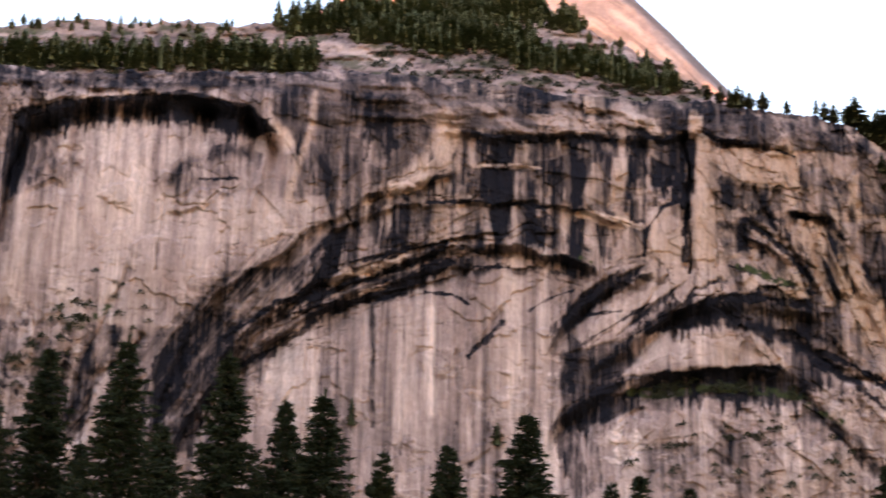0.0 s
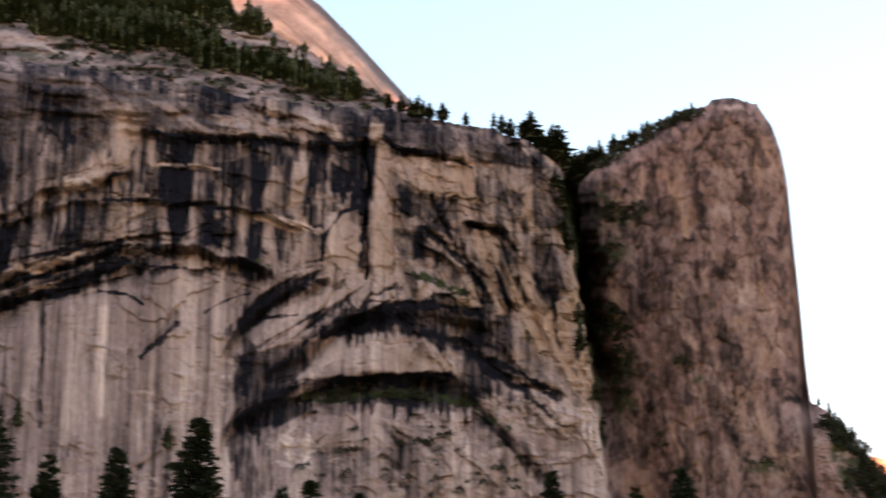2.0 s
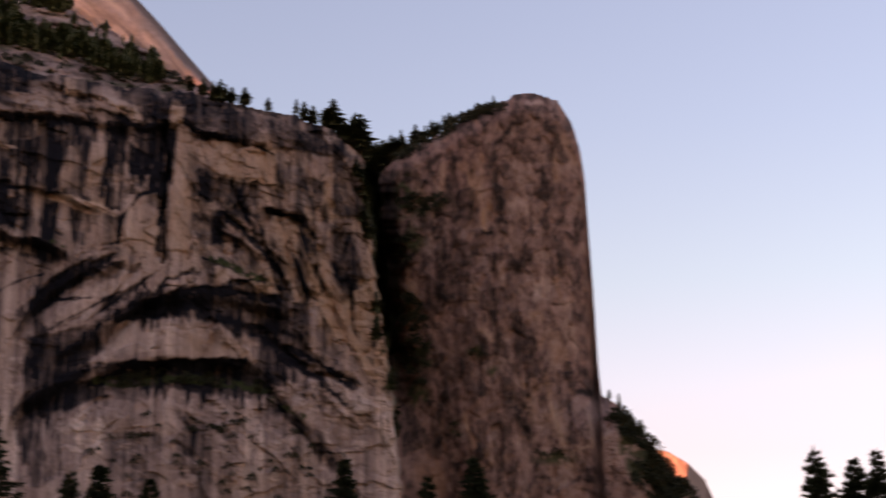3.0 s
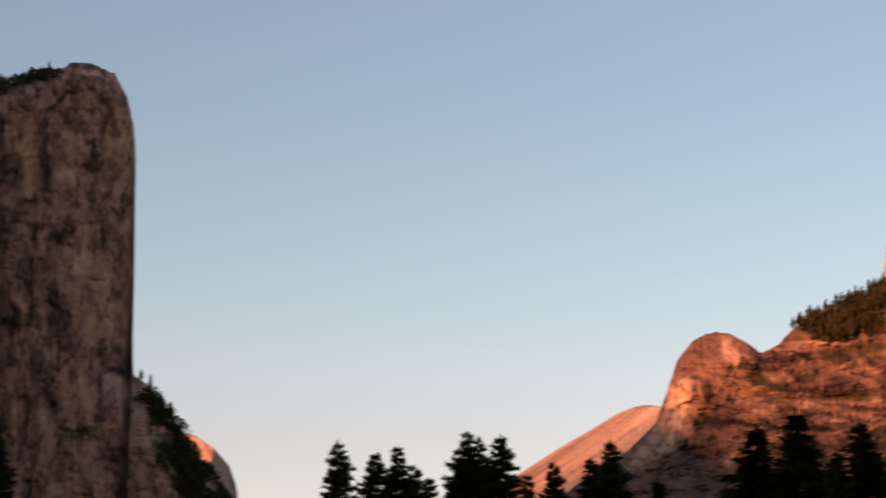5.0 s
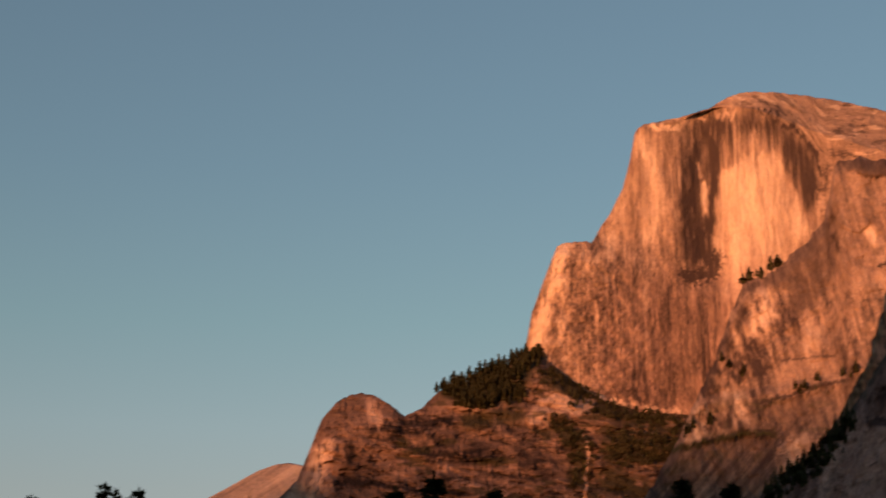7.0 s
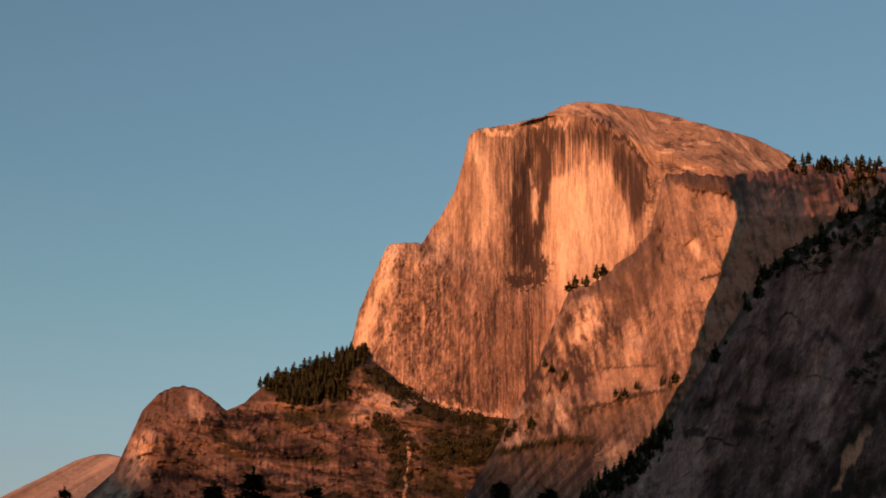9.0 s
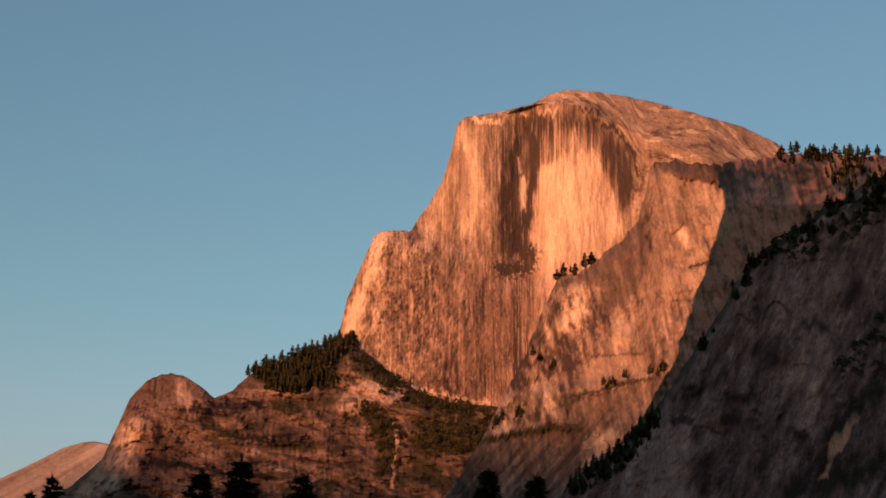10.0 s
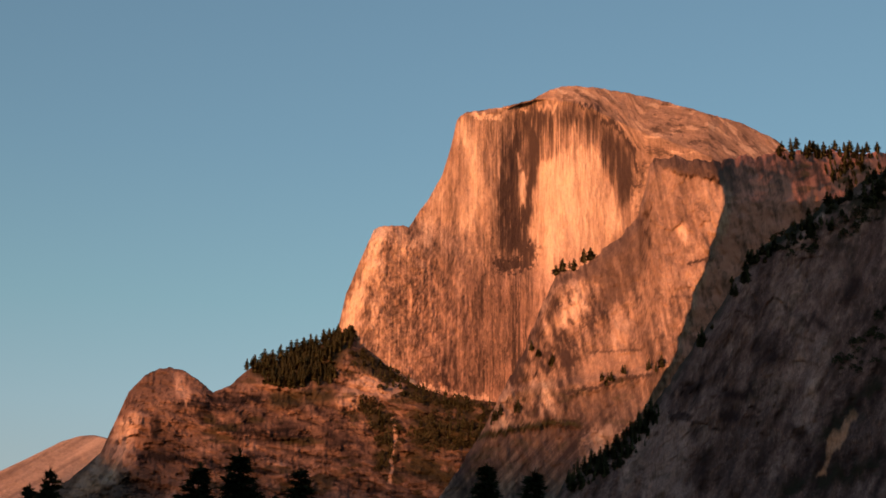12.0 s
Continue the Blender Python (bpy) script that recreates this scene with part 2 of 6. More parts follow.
    def weather(self, size, tall, seed, shear=0.0):
        """Dark and pale marks of broken rock: patches, open cracks and specks."""
        u, v = (self.s + shear * self.z) / size, self.z / tall
        patch = step(0.05, 0.3, fbm(u, v, 6, seed, 0.68))
        lines = (1 - step(0.02, 0.08, np.abs(fbm(u * 1.3, v * 1.3, 4, seed + 1, 0.6)))) * step(-0.1, 0.3, fbm(u * 0.4, v * 0.4, 3, seed + 2))
        specks = step(0.34, 0.46, fbm(u * 3, v * 3, 3, seed + 3))
        light = step(0.06, 0.32, fbm(u * 1.1 + 7, v * 0.9, 6, seed + 4, 0.68))
        return np.maximum(np.maximum(0.5 * patch, 0.8 * lines), 0.75 * specks), light

    def crag(self, size, tall, amount, seed):
        """Broken rock at all scales: broad swells, blocks and chips."""
        s, z = self.s, self.z
        self.depth += amount * (1.0 * fbm(s / (6 * size), z / (6 * tall), 4, seed) + 0.5 * fbm(s / size, z / tall, 6, seed + 40, 0.58))
        for k, share in ((1.0, 0.26), (2.3, 0.13), (5.0, 0.06)):
            u = s / size * k + 0.9 * fbm(s / size * k * 0.6, z / tall * k * 0.6, 3, seed + 3)
            v = z / tall * k + 0.9 * fbm(s / size * k * 0.6, z / tall * k * 0.6, 3, seed + 4)
            b, edge = blocks(u, v, seed + int(60 * k), 1.0)
            where = step(-0.3, 0.3, fbm(s / (5 * size), z / (5 * tall), 3, seed + 90 + int(k)))
            self.depth += amount * where * (share * b + 0.5 * share * np.exp(-edge * 14))


class Tone:
    """The tone of a rock face, 0 black, 0.5 bare rock, 1 clean and pale, built up from dabs along lines and patches
    with edges; painted light and shade go in too.
    """

    def __init__(self, m, base, sway=4.0, drip=12.0, seed=0, size=1.0):
        s, z = m.s, m.z
        self.m, self.base, self.t = m, base, np.full(s.shape, base)
        self.x = s + sway * fbm(s / (12 * size), z / (30 * size), 4, seed, 0.6)
        self.y = z + drip * fbm(s / (5 * size), z / (60 * size), 4, seed + 1, 0.6)
        self.vary = 0.35 + 0.95 * step(-0.35, 0.35, fbm(s / (4 * size), z / (4 * size), 4, seed + 2, 0.6))
        self.strips = fbm(s / 1.9, z / 34, 4, seed + 3, 0.62)

    def dab(self, line, wide, amount, crisp=False):
        d = away(line, self.x, 0.3 * self.y + 0.7 * self.m.z if crisp else self.y) / wide
        self.t += amount * (1 - step(0.7, 1.25, d / self.vary) if crisp else np.exp(-d * d))

    def cover(self, corners, soft, drop=0.0):
        x, y, odd = self.x, self.y + drop, np.zeros(self.x.shape, bool)
        ring = list(corners) + [corners[0]]
        for (a, b), (c, d) in zip(ring, ring[1:]):
            if b != d:
                odd ^= ((y < b) != (y < d)) & (x < a + (y - b) * (c - a) / (d - b))
        return step(-soft, soft, np.where(odd, 1, -1) * away(ring, x, y))

    def patch(self, corners, value, soft=3.0, keep=0.5, deep=0.0, ragged=0.0):
        """A slab with a tone of its own; keep: how much of what lay below shows through; deep: how far it is set back; ragged: how far water strips run past its edges."""
        k = self.cover(corners, soft)
        if ragged:
            k = np.maximum(k, self.cover(corners, soft, ragged * np.maximum(-self.strips, 0))) * (1 - 0.6 * step(0.16, 0.42, self.strips))
        self.t += k * ((value - self.base) + (keep - 1) * (self.t - self.base))
        self.m.depth += deep * k
        return k

    def wear(self, gain=1.0):
        t = np.clip(self.base + gain * (self.t - self.base), 0, 1)
        return np.where(t < 0.5, 1 - (2 * t) ** 1.7, 0), np.where(t > 0.5, (2 * t - 1) ** 1.1, 0)


# ---- the arched wall ----
# slabs of the arched wall: corners (along, up), tone, warmth, how much shows through, depth
LEFT_SLABS = (([(-96, 410), (0, 411), (-1, 396), (-13, 372), (-32, 355), (-51, 339), (-90, 341), (-80, 371), (-95, 388)], 0.37, 0.0, 0.4, 0),
            ([(-115, 348), (-107, 362), (-82, 371), (-91, 344)], 0.43, 0.15, 0.5, -1.5),
            ([(-178, 342), (-94, 341), (-66, 344), (-60, 331), (-95, 317), (-176, 313)], 0.6, 0.0, 0.35, 0),
            ([(-149, 254), (-123, 291), (-89, 322), (-71, 320), (-76, 290), (-115, 264), (-138, 219), (-155, 216)], 0.33, 0.0, 0.6, 2))
# first slab paints the alcove roof's shade black
LEFT_SLABS += (([(-239, 390), (-211, 398), (-167, 402), (-129, 400), (-107, 394), (-92, 381), (-109, 379), (-144, 386), (-185, 386), (-216, 381), (-230, 369), (-234, 345), (-240, 345)], 0.08, 0.0, 0.3, 3),
            ([(-225, 346), (-212, 372), (-185, 385), (-109, 378), (-84, 372), (-76, 346), (-60, 326), (-80, 303), (-123, 299), (-145, 267), (-267, 270), (-271, 315)], 0.58, 0.0, 0.55, 0),
            ([(-236, 271), (-145, 264), (-152, 230), (-168, 174), (-256, 172), (-267, 270)], 0.45, 0.0, 0.9, 0))
LEFT_SLABS += (([(-115, 268), (-109, 281), (-85, 297), (-78, 287), (-96, 277)], 0.47, 0.2, 0.3, -2),
            ([(-73, 290), (-65, 306), (-59, 322), (-52, 327), (-57, 302), (-64, 289)], 0.07, 0.0, 0.2, 5),
            ([(-109, 259), (-81, 274), (-69, 279), (-80, 268), (-101, 255)], 0.5, 0.0, 0.4, -1),
            ([(-63, 278), (3, 292), (56, 302), (57, 221), (-60, 218)], 0.525, 0.0, 0.55, 0))
CURTAIN_PANELS = (([(19, 362), (39, 362), (38, 342), (20, 344)], 0.03, 0.0, 0.1, 4),
            ([(25, 380), (39, 379), (38, 366), (25, 367)], 0.1, 0.0, 0.3, 3),
            ([(23, 340), (35, 342), (34, 323), (28, 318)], 0.08, 0.0, 0.3, 3),
            ([(58, 368), (66, 370), (64, 342), (58, 340)], 0.08, 0.0, 0.2, 1.5),
            ([(70, 367), (79, 370), (74, 342), (70, 340)], 0.1, 0.0, 0.2, 1.5),
            ([(101, 371), (106, 372), (105, 355), (101, 354)], 0.1, 0.0, 0.2, 1.5),
            ([(114, 372), (126, 364), (126, 354), (114, 354)], 0.05, 0.0, 0.2, 3),
            ([(131, 383), (139, 381), (139, 353), (130, 351)], 0.13, 0.0, 0.3, 3))
CURTAIN_PANELS += (([(42, 331), (57, 335), (54, 319), (42, 320)], 0.17, 0.0, 0.5, 1),
            ([(86, 330), (90, 328), (88, 312), (85, 314)], 0.12, 0.0, 0.2, 1),
            ([(69, 332), (75, 334), (73, 313), (68, 313)], 0.18, 0.0, 0.3, 1),
            ([(87, 374), (92, 374), (91, 349), (88, 349)], 0.15, 0.0, 0.2, 1),
            ([(92, 371), (100, 370), (98, 346), (91, 346)], 0.6, 0.35, 0.3, -1.5),
            ([(80, 367), (87, 368), (87, 344), (76, 342)], 0.5, 0.35, 0.3, -1),
            ([(-6, 341), (3, 340), (4, 319), (-7, 318)], 0.52, 0.4, 0.3, -1))
UPPER_SLABS = (([(-13, 405), (6, 408), (39, 400), (56, 384), (27, 384), (-3, 387), (-12, 392)], 0.42, 0.0, 0.3, -1),
            ([(56, 403), (75, 404), (76, 394), (70, 384), (56, 384)], 0.47, 0.1, 0.45, -1),
            ([(-95, 415), (-45, 412), (-1, 414), (0, 406), (-39, 405), (-95, 410)], 0.44, 0.0, 0.4, -1),
            ([(11, 401), (22, 400), (50, 384), (41, 383)], 0.56, 0.05, 0.3, -1))
UPPER_SLABS += (([(112, 337), (130, 346), (130, 315), (112, 316)], 0.6, 0.15, 0.3, -2),
            ([(139, 383), (150, 380), (149, 312), (137, 312)], 0.57, 0.45, 0.4, -3),
            ([(40, 377), (47, 378), (46, 366), (40, 366)], 0.5, 0.3, 0.3, -1),
            ([(76, 406), (87, 410), (89, 396), (78, 396)], 0.58, 0.5, 0.4, -4),
            ([(97, 398), (116, 394), (120, 385), (106, 388)], 0.7, 0.15, 0.4, -3),
            ([(137, 395), (143, 396), (142, 386), (137, 385)], 0.72, 0.5, 0.2, -3),
            ([(119, 406), (136, 398), (133, 386), (120, 392)], 0.31, 0.0, 0.5, -3),
            ([(70, 390), (90, 393), (89, 383), (72, 384)], 0.56, 0.1, 0.5, -2))
UPPER_SLABS += (([(143, 398), (175, 397), (230, 382), (244, 375), (224, 376), (186, 376), (150, 382), (143, 388)], 0.37, 0.0, 0.6, -2),
            ([(150, 377), (173, 378), (184, 370), (187, 357), (162, 358), (153, 365)], 0.61, 0.35, 0.25, -2),
            ([(153, 356), (171, 355), (187, 353), (174, 345), (156, 345)], 0.3, 0.0, 0.5, 2),
            ([(198, 363), (211, 366), (214, 345), (210, 337), (196, 340)], 0.41, 0.0, 0.35, -3),
            ([(215, 375), (228, 374), (225, 360), (214, 360)], 0.58, 0.1, 0.4, -2),
            ([(229, 370), (244, 377), (246, 340), (232, 340), (228, 351)], 0.39, 0.0, 0.4, -3),
            ([(213, 334), (246, 339), (252, 304), (237, 303), (224, 317)], 0.45, 0.0, 0.35, -3))
LOWER_SLABS = (([(-145, 261), (-125, 280), (-106, 274), (-112, 249), (-124, 224), (-130, 200), (-147, 199), (-154, 230)], 0.28, 0.0, 0.6, 2.0),)
# roof slabs in this group have their shade painted in as dark tone
LOWER_SLABS += (([(64, 276), (76, 292), (88, 300), (109, 307), (106, 302), (88, 290), (67, 269)], 0.12, 0.0, 0.3, 4),
            ([(68, 269), (85, 285), (106, 300), (118, 296), (109, 285), (76, 263)], 0.56, 0.05, 0.4, -1),
            ([(94, 268), (112, 285), (132, 300), (120, 287), (106, 277)], 0.15, 0.0, 0.3, 3),
            ([(68, 258), (94, 266), (112, 269), (97, 248), (85, 234), (67, 222), (64, 243)], 0.28, 0.0, 0.6, 2),
            ([(112, 269), (127, 282), (143, 291), (143, 275), (127, 274)], 0.1, 0.0, 0.3, 4),
            ([(97, 247), (117, 269), (127, 273), (150, 273), (152, 252), (121, 248)], 0.62, 0.0, 0.3, -2),
            ([(85, 234), (106, 240), (103, 227), (88, 222), (67, 214), (66, 222)], 0.15, 0.0, 0.4, 2))
LOWER_SLABS += (([(85, 219), (102, 229), (121, 226), (136, 231), (149, 224), (149, 211), (85, 209)], 0.6, 0.0, 0.6, -1),
            ([(119, 279), (150, 293), (177, 293), (212, 287), (210, 268), (183, 267), (165, 274), (150, 275), (119, 273)], 0.28, 0.0, 0.4, 3),
            ([(212, 286), (234, 255), (238, 245), (211, 254), (196, 266)], 0.43, 0.0, 0.4, -1),
            ([(150, 274), (167, 272), (182, 259), (176, 254), (150, 251)], 0.62, 0.0, 0.3, -2),
            ([(119, 248), (148, 251), (180, 253), (195, 242), (188, 232), (182, 232), (119, 236)], 0.22, 0.0, 0.4, 3),
            ([(184, 261), (204, 260), (199, 240), (191, 234)], 0.31, 0.0, 0.5, 0),
            ([(195, 240), (218, 231), (232, 202), (202, 225)], 0.6, 0.0, 0.5, -1))
# ledges, cracks and painted shadows: line, width, change of tone, crisp
LEFT_LEDGES = (([(-44, 404), (-43, 367)], 2.4, -0.24, True),
            ([(-34, 389), (-33, 374)], 5.5, -0.2, True),
            ([(-86, 404), (-86, 394)], 5, -0.22, False),
            ([(-151, 350), (-140, 362), (-119, 371), (-110, 368)], 3.6, -0.24, False),
            ([(-133, 352), (-114, 353)], 1.2, -0.35, True),
            ([(-139, 216), (-128, 247), (-121, 265)], 3, 0.16, False),
            ([(-61, 294), (-51, 300)], 2.8, 0.34, True),
            ([(-43, 300), (-21, 309)], 2.4, 0.42, True),
            ([(-44, 288), (-28, 295)], 1.3, 0.42, True))
LEFT_LEDGES += (([(-69, 285), (-46, 296), (-23, 303), (1, 315)], 2.6, -0.42, True),
            ([(-69, 276), (-43, 285), (-19, 294), (3, 308)], 4.0, -0.45, True),
            ([(-116, 262), (-88, 282), (-78, 284)], 1.7, -0.38, True),
            ([(-105, 247), (-84, 259), (-74, 267)], 1.8, -0.38, True),
            ([(-6, 280), (-4, 224)], 2.6, 0.26, False),
            ([(-68, 259), (-67, 236)], 2.5, 0.12, False),
            ([(-37, 280), (-36, 255), (-36, 225)], 1.7, -0.22, False),
            ([(-59, 320), (-66, 301), (-70, 288)], 4, -0.2, False),
            ([(-50, 306), (-35, 310), (-16, 315), (2, 318)], 1.6, -0.35, True))
RIGHT_LEDGES_SHADOWS = (([(133, 351), (132, 312)], 2.0, -0.46, True),
            ([(75, 337), (88, 336), (108, 330)], 1.7, 0.4, True),
            ([(19, 363), (39, 365), (52, 363)], 0.9, 0.3, True),
            # shadow below the pale boulder, painted dark
            ([(106, 387), (120, 380), (135, 385)], 2.0, -0.42, True),
            ([(109, 314), (111, 327), (120, 341), (130, 346)], 1.0, -0.4, True),
            ([(24, 382), (59, 380), (87, 381), (112, 375)], 2.2, -0.25, False),
            ([(-11, 341), (20, 343), (57, 340)], 1.2, -0.35, True),
            ([(77, 279), (97, 282)], 1.0, -0.35, True),
            ([(68, 258), (70, 237)], 2.0, -0.3, True),
            ([(32, 274), (23, 263), (15, 255)], 2.0, -0.3, True),
            ([(16, 305), (36, 305)], 0.9, -0.4, True),
            ([(-9, 290), (6, 289), (15, 284)], 1.0, -0.42, True))
RIGHT_LEDGES_SHADOWS += (([(43, 255), (33, 227)], 7, 0.1, False),
            # two black shadows painted under the upper slope
            ([(143, 386), (155, 382), (173, 380)], 1.8, -0.48, True),
            ([(184, 377), (193, 373)], 1.5, -0.42, True),
            ([(190, 339), (208, 337)], 1.5, -0.5, True),
            ([(165, 336), (179, 325), (191, 312), (200, 302)], 1.8, -0.4, True),
            ([(165, 334), (166, 315)], 2.4, -0.24, False),
            ([(152, 333), (162, 330), (163, 319)], 2.6, -0.24, False),
            ([(156, 309), (182, 301)], 1.8, -0.3, True),
            ([(200, 256), (219, 246), (235, 231)], 2.6, -0.36, True),
            ([(223, 252), (238, 245)], 1.6, -0.32, True),
            ([(201, 227), (221, 214), (230, 199)], 2.4, -0.25, False),
            ([(236, 281), (253, 236), (267, 203)], 9, 0.09, False))
RIGHT_LEDGES_SHADOWS += (([(113, 270), (129, 281), (150, 291), (177, 291), (197, 288)], 2.6, -0.3, True), ([(96, 234), (121, 247), (150, 249), (180, 252)], 2.4, -0.3, True), ([(121, 274), (138, 280), (150, 283)], 3.0, -0.25, False))
RIGHT_LEDGES_SHADOWS += (([(74, 262), (94, 275), (111, 286)], 1.0, -0.26, True),
            ([(88, 254), (106, 272), (120, 280)], 2.0, -0.2, False),
            ([(67, 222), (82, 234), (96, 244)], 2.4, -0.3, False),
            ([(48, 281), (58, 288), (70, 293)], 1.0, -0.25, True),
            ([(183, 267), (196, 262), (209, 254)], 2.6, -0.26, False),
            ([(166, 275), (183, 272), (210, 268)], 2.0, -0.2, False),
            ([(204, 262), (223, 252), (238, 241)], 1.5, -0.32, True),
            ([(144, 223), (153, 212), (151, 200)], 1.8, -0.22, False),
            ([(168, 294), (183, 299), (203, 294)], 1.6, -0.25, True),
            ([(217, 328), (220, 314), (218, 302)], 1.6, -0.28, False),
            ([(238, 329), (232, 314)], 1.4, -0.22, False),
            ([(211, 358), (217, 345), (217, 336)], 1.8, -0.26, False),
            ([(174, 349), (178, 334)], 2.0, -0.22, False))
WARM_STREAKS = (([(-74, 404), (-75, 386), (-85, 343)], 2.0, 0.2, 0.5),
            ([(-93, 385), (-85, 374)], 3.0, 0.28, 0.6),
            ([(184, 372), (191, 361), (190, 344)], 2.6, 0.2, 0.6),
            ([(226, 357), (228, 340)], 1.8, 0.25, 0.7),
            ([(197, 333), (205, 304)], 4.0, 0.12, 0.85),
            ([(223, 314), (226, 299)], 3.0, 0.12, 0.8),
            ([(217, 312), (236, 287), (242, 261)], 3.5, 0.1, 0.7),
            ([(198, 314), (209, 292)], 2.6, 0.16, 0.7),
            ([(-1, 394), (-4, 372), (-27, 350)], 3.6, 0.26, 0.3))


def arched_wall():
    top = [(-420, 418), (-250, 416), (-187, 414), (-117, 416), (-54, 418), (3, 415), (35, 412), (66, 408), (129, 404), (160, 403), (192, 398), (206, 397), (225, 390), (240, 382), (249, 371), (272, 330), (295, 290)]
    m = Massif(0, 950, (-275, 292), 980, top, 165, 400, jag=2.2)
    s, z = m.s, m.z
    ws = s + 3.0 * fbm(s / 24, z / 24, 4, 401, 0.5)
    wz = z + 3.0 * fbm(s / 24, z / 24, 4, 403, 0.5)
    stain_shade, pale, rust, veg = (np.zeros(s.shape) for _ in range(4))
    m.depth += 0.10 * (m.lean - 300) + 9 * fbm(s / 110, z / 110, 3, 5)
    m.crag(16, 22, 1.5, 11)
    m.depth += 0.8 * fbm(s / 5, z / 60, 4, 21)

    # broken ground: the right end, the band below the rim, the foot on the right
    broken = np.clip(0.5 * step(130, 170, s) * step(255, 275, z)
                     + 0.5 * step(70, 110, s) * (1 - step(225, 240, z)) + 0.8 * step(0.15, 0.4, fbm(s / 60, z / 50, 3, 17)) + (1 - step(-200, -165, s)) * (1 - step(270, 290, z)), 0, 1)
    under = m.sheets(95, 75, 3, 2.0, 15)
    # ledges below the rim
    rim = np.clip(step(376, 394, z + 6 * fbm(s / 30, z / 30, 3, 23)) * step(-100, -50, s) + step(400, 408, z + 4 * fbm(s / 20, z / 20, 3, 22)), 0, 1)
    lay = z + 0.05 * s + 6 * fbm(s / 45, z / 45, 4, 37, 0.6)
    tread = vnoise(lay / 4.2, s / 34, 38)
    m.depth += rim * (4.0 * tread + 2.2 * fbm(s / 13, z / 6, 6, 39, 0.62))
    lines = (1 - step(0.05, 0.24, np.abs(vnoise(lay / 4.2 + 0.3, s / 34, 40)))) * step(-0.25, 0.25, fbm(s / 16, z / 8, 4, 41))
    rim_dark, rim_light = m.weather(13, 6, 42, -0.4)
    shear = np.where(s > 130, 0.45, 0.1)
    b = blocks((ws + shear * wz) / 9, wz / 21, 24, 1.0)[0]
    b2 = blocks((ws - 0.2 * wz) / 5, wz / 8, 25, 1.0)[0]
    m.depth += broken * (3.2 * b + 0.8 * b2 + 1.6 * fbm((s + shear * z) / 12, z / 14, 6, 18, 0.64))
    dark, light = m.weather(11, 16, 35, 0.35)
    stain_shade = np.maximum(stain_shade, broken * np.maximum(0.8 * dark, 0.45 * step(0.3, 0.8, b)))
    # rim also darkened to offset the sky light on its upturned ledges
    stain_shade = np.maximum(stain_shade, rim * np.maximum(np.maximum(0.9 * lines, 0.8 * rim_dark), 0.5 + 0.45 * fbm(s / 16, z / 6, 5, 46, 0.62)))
    facets = 0.75 * rim * rim_light * step(-0.2, 0.3, tread) + broken * (0.5 * step(0.2, 0.8, -b) + 0.3 * light)
    # darker just below the sheet edges
    stain_shade = np.maximum(stain_shade, 0.35 * np.clip(under, 0, 1))
    stain_shade = np.maximum(stain_shade, 0.5 * m.joints(34, 14, 0.02, 0.6, 26))
    stain_shade = np.maximum(stain_shade, 0.55 * m.joints(9, 60, 0.026, 0.5, 27))

    # flakes and chips: rough everywhere but on the smooth slabs
    grit = step(-0.05, 0.3, fbm(s / 55, z / 40, 4, 73, 0.6) + 0.5 * rim + 0.5 * broken)
    chips = step(0.14, 0.3, fbm((s + 0.3 * z) / 8, z / 3.6, 6, 74, 0.66))
    faces = step(0.12, 0.32, fbm((s + 0.3 * z) / 9 + 5, z / 5, 6, 75, 0.66))
    m.depth += grit * (0.7 * chips - 0.5 * faces)
    stain_shade = np.maximum(stain_shade, (0.28 + 0.3 * rim) * chips * (0.35 + 0.65 * grit))

    # broad tone: smooth pale slabs with upright wash
    pale = np.maximum(np.maximum(0.75 * streaks(s, z, 6, 90, 33, -0.1, 0.3) * (1 - 0.8 * broken) * (1 - rim), facets), 0.6 * grit * faces)
    dark, light = m.weather(16, 26, 36)
    stain_shade = np.maximum(stain_shade, 0.24 * dark * (1 - broken))
    stain_shade = np.maximum(stain_shade, 0.30 * streaks(s, z, 5, 80, 34, 0.12, 0.5))
    stain_shade = np.maximum(stain_shade, 0.22 * step(0.05, 0.5, fbm(s / 22, z / 30, 6, 30, 0.62)))
    shade = [stain_shade]

    def tone(line, wide, amount, width=6.0, seed=0, solid=0.35):
        """A zone of dark with streaks in it: wash, and the shade painted under roofs."""
        d = away(line, ws + 3 * fbm(s / 8, z / 14, 3, 50 + seed), wz + 3 * fbm(s / 8, z / 8, 3, 51 + seed)) / wide
        st = np.maximum(streaks(s, z, width, 45, 60 + seed, -0.08, 0.1), 0.7 * streaks(s, z, 0.4 * width, 30, 61 + seed, 0.08, 0.2))
        body = 1 - step(0.72, 0.98, d + 0.5 * (0.5 - st) + 0.3 * fbm(s / 4, z / 6, 5, 62 + seed, 0.64))
        shade[0] = np.maximum(shade[0], amount * body * (solid + (1 - solid) * st))

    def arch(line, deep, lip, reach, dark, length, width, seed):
        """An arched roof, the shade painted on its underside, the joints beside it and the streaks that hang from it.
        """
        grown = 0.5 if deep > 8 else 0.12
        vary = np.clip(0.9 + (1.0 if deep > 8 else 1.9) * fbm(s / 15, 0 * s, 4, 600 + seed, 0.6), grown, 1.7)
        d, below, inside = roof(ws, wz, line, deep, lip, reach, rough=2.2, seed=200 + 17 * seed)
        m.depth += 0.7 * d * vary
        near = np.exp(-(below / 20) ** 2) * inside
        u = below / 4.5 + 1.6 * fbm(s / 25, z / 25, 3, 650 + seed)
